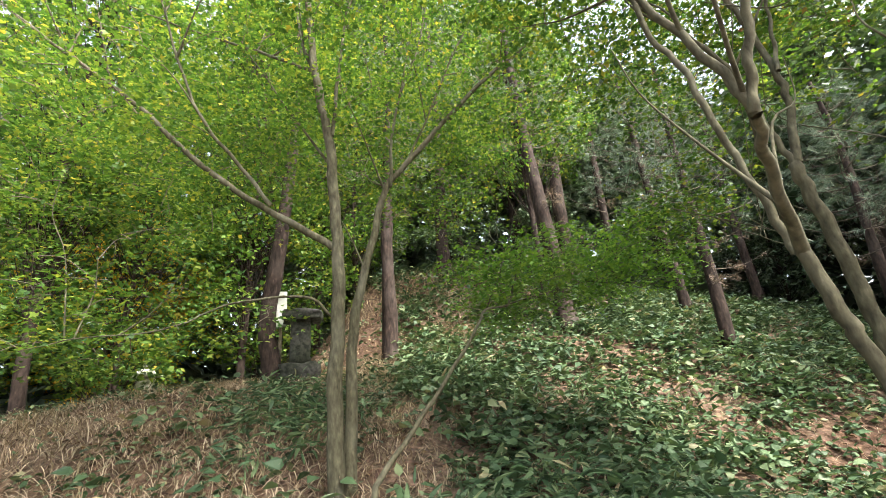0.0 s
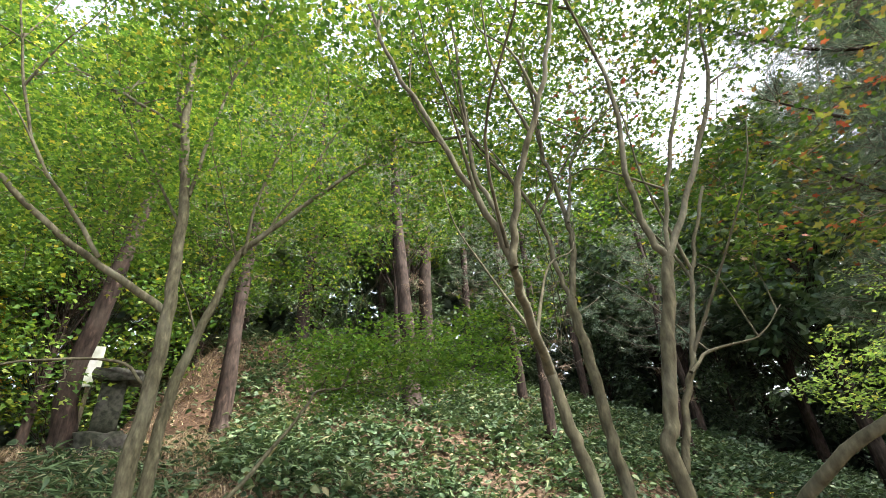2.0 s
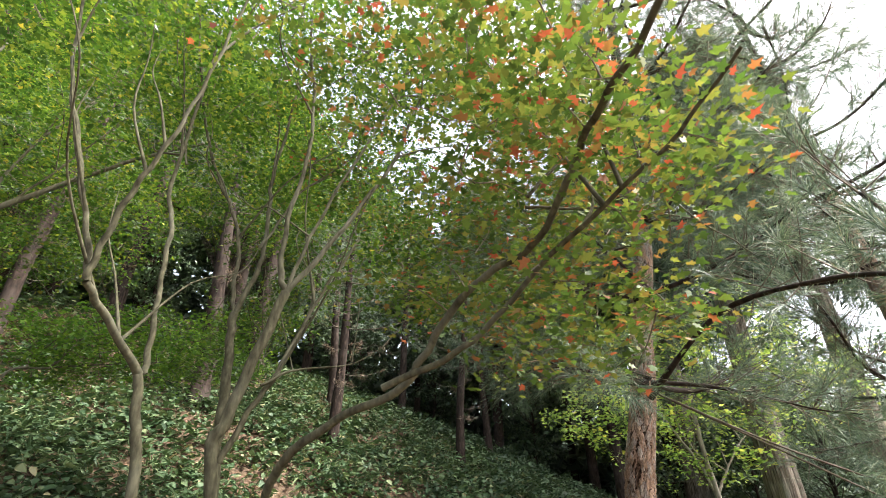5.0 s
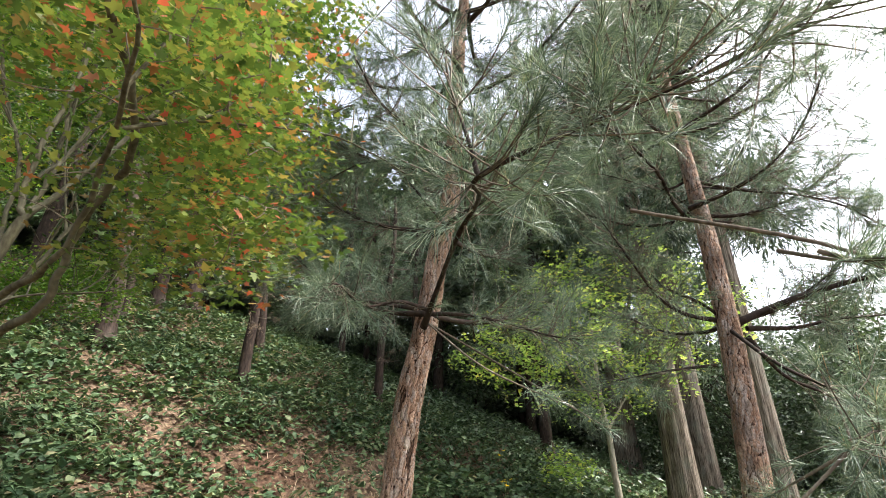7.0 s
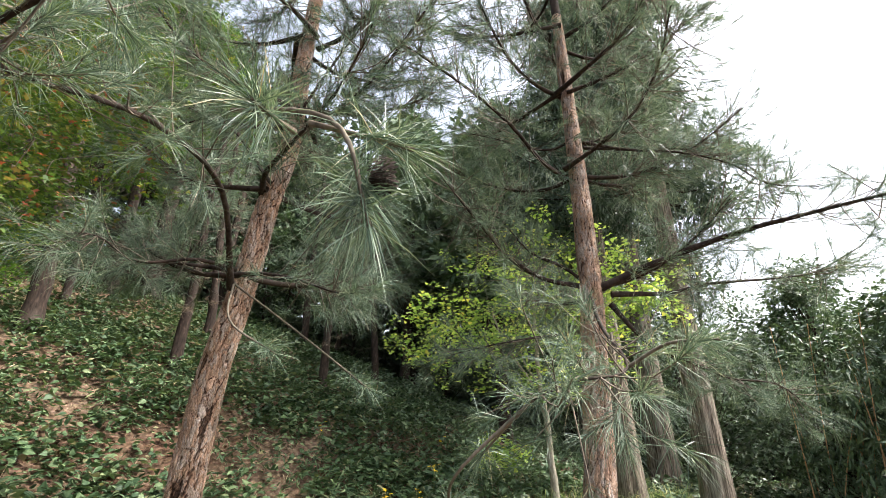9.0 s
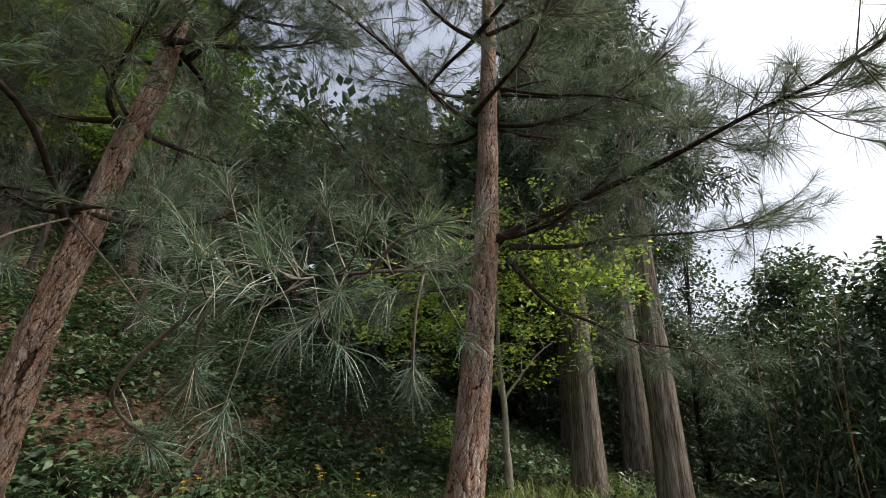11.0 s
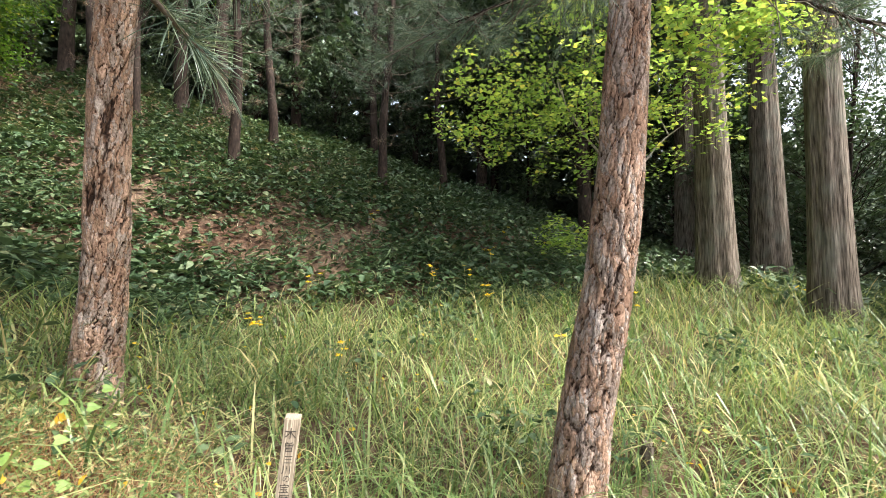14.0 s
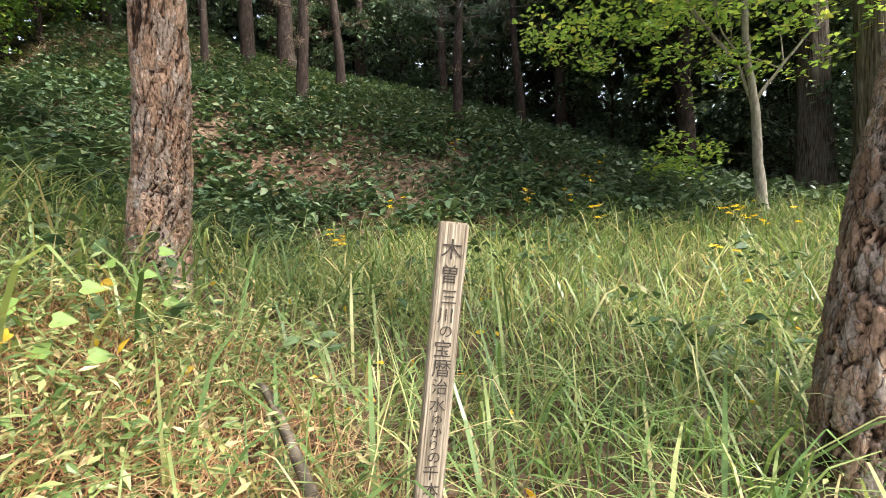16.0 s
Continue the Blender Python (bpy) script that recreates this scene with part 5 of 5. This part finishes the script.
# ---- the lettered post ----
def box(name, lo, hi, mat, bevel=0.004):
    bm = bmesh.new()
    bmesh.ops.create_cube(bm, size=1.0)
    for v in bm.verts:
        v.co = Vector([lo[i] + (hi[i] - lo[i]) * (v.co[i] + 0.5) for i in range(3)])
    if bevel:
        bmesh.ops.bevel(bm, geom=bm.edges[:], offset=bevel, segments=2, affect="EDGES")
    me = bpy.data.meshes.new(name)
    bm.to_mesh(me)
    bm.free()
    me.materials.append(mat)
    return me


POST_TOP = Vector((9.047, -1.951, 0.25))
post_foot = float(ground_z(9.0, -1.95))
post = new("marker_post")
post.matrix_world = Matrix.Translation(POST_TOP) @ pose(0, 0, 0, 3, 7.0, -17)
tagged(post, "weathered square wooden post with brush lettering in grass", "post")
stake = new("stake", box("stake", (-0.03, -0.03, -1.15), (0.03, 0.03, 0), WOOD_POST, 0.003))
stake.parent = post
WORDS = "木曽三川の宝暦治水ゆかりの千本"
SPOTS = [(0.060, 0.046), (0.112, 0.042), (0.159, 0.036), (0.198, 0.036), (0.2315, 0.03), (0.27, 0.04), (0.312, 0.042), (0.352, 0.036), (0.391, 0.036), (0.423, 0.026), (0.451, 0.028), (0.479, 0.026), (0.506, 0.03), (0.541, 0.036), (0.58, 0.036)]
for ch, (down, size) in zip(WORDS, SPOTS):
    cu = bpy.data.curves.new("letter", "FONT")
    cu.body, cu.size, cu.align_x, cu.align_y, cu.extrude = ch, size, "CENTER", "CENTER", 0.0004
    tmp = new("letter_curve", cu)
    me = bpy.data.meshes.new_from_object(tmp)
    bpy.data.objects.remove(tmp)
    me.materials.clear()
    me.materials.append(INK)
    letter = new("letter", me)
    letter.parent = post
    letter.matrix_local = pose(0.002 * math.sin(down * 90), -0.0312, -down, 90, 0, 0)


# ---- stone stele, board, and what stands by them ----
def rough_block(name, lo, hi, mat, rng, amount=0.02, cuts=3):
    bm = bmesh.new()
    bmesh.ops.create_cube(bm, size=1.0)
    bmesh.ops.subdivide_edges(bm, edges=bm.edges[:], cuts=cuts, use_grid_fill=True)
    for v in bm.verts:
        p = Vector([lo[i] + (hi[i] - lo[i]) * (v.co[i] + 0.5) for i in range(3)])
        k = abs(v.co.x) * abs(v.co.y) * 4
        p.x -= (p.x - (lo[0] + hi[0]) / 2) * 0.1 * k
        p.y -= (p.y - (lo[1] + hi[1]) / 2) * 0.1 * k
        v.co = p + Vector(rng.normal(0, amount, 3))
    me = bpy.data.meshes.new(name)
    bm.to_mesh(me)
    bm.free()
    me.materials.append(mat)
    for q in me.polygons:
        q.use_smooth = True
    return me


sz = float(ground_z(2.4, 7.45))
stele = thing("stone_monument", (2.4, 7.45, sz), "dark mossy stone monument with capstone on rough base", "monument")
for nm, lo, hi, am in [("base_stone", (2.08, 7.2, sz - 0.15), (2.68, 7.75, sz + 0.3), 0.025), ("shaft", (2.22, 7.3, sz + 0.28), (2.54, 7.6, sz + 1.02), 0.008), ("capstone", (2.1, 7.18, sz + 1.0), (2.72, 7.72, sz + 1.15), 0.015)]:
    part(nm, rough_block(nm, lo, hi, STONE_DARK, R, am), stele)
bz = float(ground_z(2.05, 7.75))
board = thing("white_board", (2.05, 7.75, bz), "white weathered notice board on a post", "sign")
part("panel", box("panel", (1.93, 7.72, bz + 0.95), (2.12, 7.75, bz + 1.55), BOARD_WHITE), board, "white weathered panel")
part("support", box("support", (2.0, 7.76, bz - 0.1), (2.05, 7.8, bz + 1.5), WOOD_POST), board)
# fallen branch in the grass
g = Geo()
tube(g, smooth_line([(8.60, -1.02, ground_z(8.60, -1.02) + 0.01), (8.66, -1.24, ground_z(8.66, -1.24) + 0.17), (8.71, -1.44, ground_z(8.71, -1.44) + 0.2), (8.80, -1.78, ground_z(8.80, -1.78) + 0.12), (8.84, -1.92, ground_z(8.84, -1.92) + 0.01)], 6), 0.012, 0.019, 8, 0.1, 0, R)
tagged(new("fallen_branch", g.mesh("fallen_branch", BARK_TWIG, True)), "dead grey branch lying in the grass", "branch")


# ---- bamboo at the wood's edge ----
def bamboo(x, y, rng):
    z = float(ground_z(x, y))
    t = thing("bamboo", (x, y, z), "slim bamboo with drooping narrow leaves at the wood's edge", "bamboo", "bamboo thicket")
    g, lv = Geo(), Geo()
    top = np.array([x, y, z]) + np.array([*rng.normal(0, 0.4, 2), rng.uniform(2.6, 4.0)])
    line = smooth_line([(x, y, z - 0.1), (np.array([x, y, z]) + top) / 2 + np.array([0, 0, 0.2]), top], 10)
    tube(g, line, 0.014, 0.005, 7)
    m = 260
    k = rng.uniform(0.15, 1, m)
    p = np.array([hang(line, q) for q in k]) + rng.normal(0, 0.28, (m, 3)) * np.array([1, 1, 0.6])
    h = np.stack([rng.normal(0, 0.5, m), rng.normal(0, 0.5, m), np.full(m, -0.9)], 1)
    scatter(lv, p, rng.normal(size=(m, 3)), h, rng.uniform(0.12, 0.24, m), LONG_SHAPE, fan=False)
    part("stem", g.mesh("stem", LEAF_STRAW, True), t)
    part("foliage", lv.mesh("foliage", LEAF_DARK), t, kind="stuff")
    return t


first = [bamboo(17.4, -3.0, R), bamboo(18.3, -3.2, R), bamboo(17.9, -2.2, R)]
for k in range(26):
    x, y = R.uniform(17.0, 20.5), R.uniform(-5.6, -1.6)
    copy_thing(first[k % 3], pose(x, y, float(ground_z(x, y)), 0, 0, R.uniform(0, 360)))


# ---- pine cones ----
def pine_cone(place, turn, rng):
    """Woody scales in a spiral round a core."""
    g = Geo()
    n = 64
    k = np.linspace(0, 1, n)
    a = np.arange(n) * 2.4
    rad = 0.02 * np.sin(np.clip(k * 2.6 + 0.35, 0, 3.0))
    axis = np.array([math.cos(turn) * 0.6, math.sin(turn) * 0.6, -0.6])
    axis /= np.linalg.norm(axis)
    u = np.cross(axis, [0.3, 0.2, 1.0])
    u /= np.linalg.norm(u)
    w = np.cross(axis, u)
    out = np.cos(a)[:, None] * u + np.sin(a)[:, None] * w
    p = np.asarray(place) + axis * (k * 0.052)[:, None] + out * (rad * 0.35)[:, None]
    scatter(g, p, axis + out * 0.2, out + axis * 0.35, rad * 0.95 + 0.004, [(0, 0, 0), (0.42, 0.6, 0.0), (0.3, 1.0, 0.12), (0, 1.1, 0.2), (-0.3, 1.0, 0.12), (-0.42, 0.6, 0.0)], 0.05)
    tagged(new("pine_cone", g.mesh("pine_cone", BARK_PINE_DARK)), "dark open pine cone hanging from a twig", "pine cone", "pine cones")


pine_cone((7.5, -3.62, 2.17), 0.4, R)
pine_cone((7.54, -3.59, 2.17), 1.2, R)


# ---- stone lantern beyond the crest ----
def lantern(x, y, rng):
    z = float(ground_z(x, y))
    t = thing("stone_lantern", (x, y, z), "pale stone lantern with a curved roof beyond the crest", "lantern")
    for nm, half, lo, hi, am in [("foot_stone", 0.24, -0.1, 0.18, 0.01), ("pillar", 0.11, 0.17, 0.8, 0.004), ("platform", 0.22, 0.79, 0.9, 0.006), ("fire_box", 0.15, 0.89, 1.17, 0.004)]:
        part(nm, rough_block(nm, (x - half, y - half, z + lo), (x + half, y + half, z + hi), STONE_PALE, rng, am), t)
    bm = bmesh.new()
    bmesh.ops.create_cone(bm, cap_ends=True, segments=6, radius1=0.36, radius2=0.06, depth=0.22)
    bmesh.ops.subdivide_edges(bm, edges=bm.edges[:], cuts=2, use_grid_fill=True)
    for v in bm.verts:
        r = math.hypot(v.co.x, v.co.y)
        v.co = Vector((x + v.co.x, y + v.co.y, z + 1.27 + v.co.z + 0.5 * max(0, r - 0.24) ** 1.2))
    me = bpy.data.meshes.new("lantern_roof")
    bm.to_mesh(me)
    bm.free()
    me.materials.append(STONE_PALE)
    part("roof", me, t)
    part("finial", rough_block("finial", (x - 0.06, y - 0.06, z + 1.36), (x + 0.06, y + 0.06, z + 1.52), STONE_PALE, rng, 0.006), t)


lantern(-0.9, 10.4, R)


# ---- stump beside the leaning pine ----
def stump(x, y, rng):
    z = float(ground_z(x, y))
    t = thing("broken_stump", (x, y, z), "short broken stump of grey wood in the grass", "stump")
    g = Geo()
    tube(g, smooth_line([(x, y, z - 0.08), (x + 0.01, y, z + 0.1), (x + 0.03, y - 0.01, z + 0.21)], 6), 0.05, 0.035, 14, 0.12, 0.3, rng)
    part("stem", g.mesh("stump_stem", BARK_CEDAR, True), t)
    g = Geo()
    a = np.arange(8) * 0.785
    c = np.array([x + 0.03, y - 0.01, z + 0.2])
    scatter(g, np.tile(c, (8, 1)) + 0.02 * np.stack([np.cos(a), np.sin(a), 0 * a], 1), np.stack([np.cos(a), np.sin(a), 0 * a], 1), np.tile([[0, 0, 1.0]], (8, 1)), rng.uniform(0.03, 0.06, 8), DIAMOND, fan=False)
    part("splintered_top", g.mesh("splinters", WOOD_POST), t)


stump(11.4, -1.75, R)


# ---- heart-leaved climber by the first pine ----
LEAF_GREEN = leafy("climber_leaf", [(0.0, (0.14, 0.26, 0.07)), (1.0, (0.24, 0.36, 0.1))], 0.4)


def climber(x, y, rng):
    z = float(ground_z(x, y))
    t = thing("climber", (x, y, z), "heart-leaved climber with one yellow leaf in the grass", "plant")
    heart = [(0, 0, 0), (0.3, -0.1, 0.03), (0.46, 0.18, 0.05), (0.3, 0.6, 0.02), (0, 1.0, -0.1), (-0.3, 0.6, 0.02), (-0.46, 0.18, 0.05), (-0.3, -0.1, 0.03)]
    g = Geo()
    stem = smooth_line([(x, y, z), (x + 0.05, y + 0.02, z + 0.14), (x - 0.03, y, z + 0.28), (x + 0.05, y + 0.03, z + 0.38)], 5)
    tube(g, stem, 0.003, 0.0015, 5)
    part("stem", g.mesh("climber_stem", LEAF_GRASS, True), t)
    for i, (k, sx) in enumerate([(0.99, 1), (0.85, -1), (0.7, 1), (0.62, -1), (0.4, 1), (0.5, -0.3)]):
        g = Geo()
        p = hang(stem, k) + np.array([0.05 * sx, -0.02, 0.0])
        scatter(g, [p], [[0.2 * sx, -0.75, 0.6]], [[0.6 * sx, -0.1, -0.55 if i == 3 else 0.05]], [rng.uniform(0.045, 0.065)], heart, fan=False)
        part("leaf", g.mesh("climber_leaf", LEAF_YELLOW if i == 3 else LEAF_GREEN), t, "yellow leaf" if i == 3 else "")


climber(8.13, -1.3, R)
climber(8.24, -0.8, R)
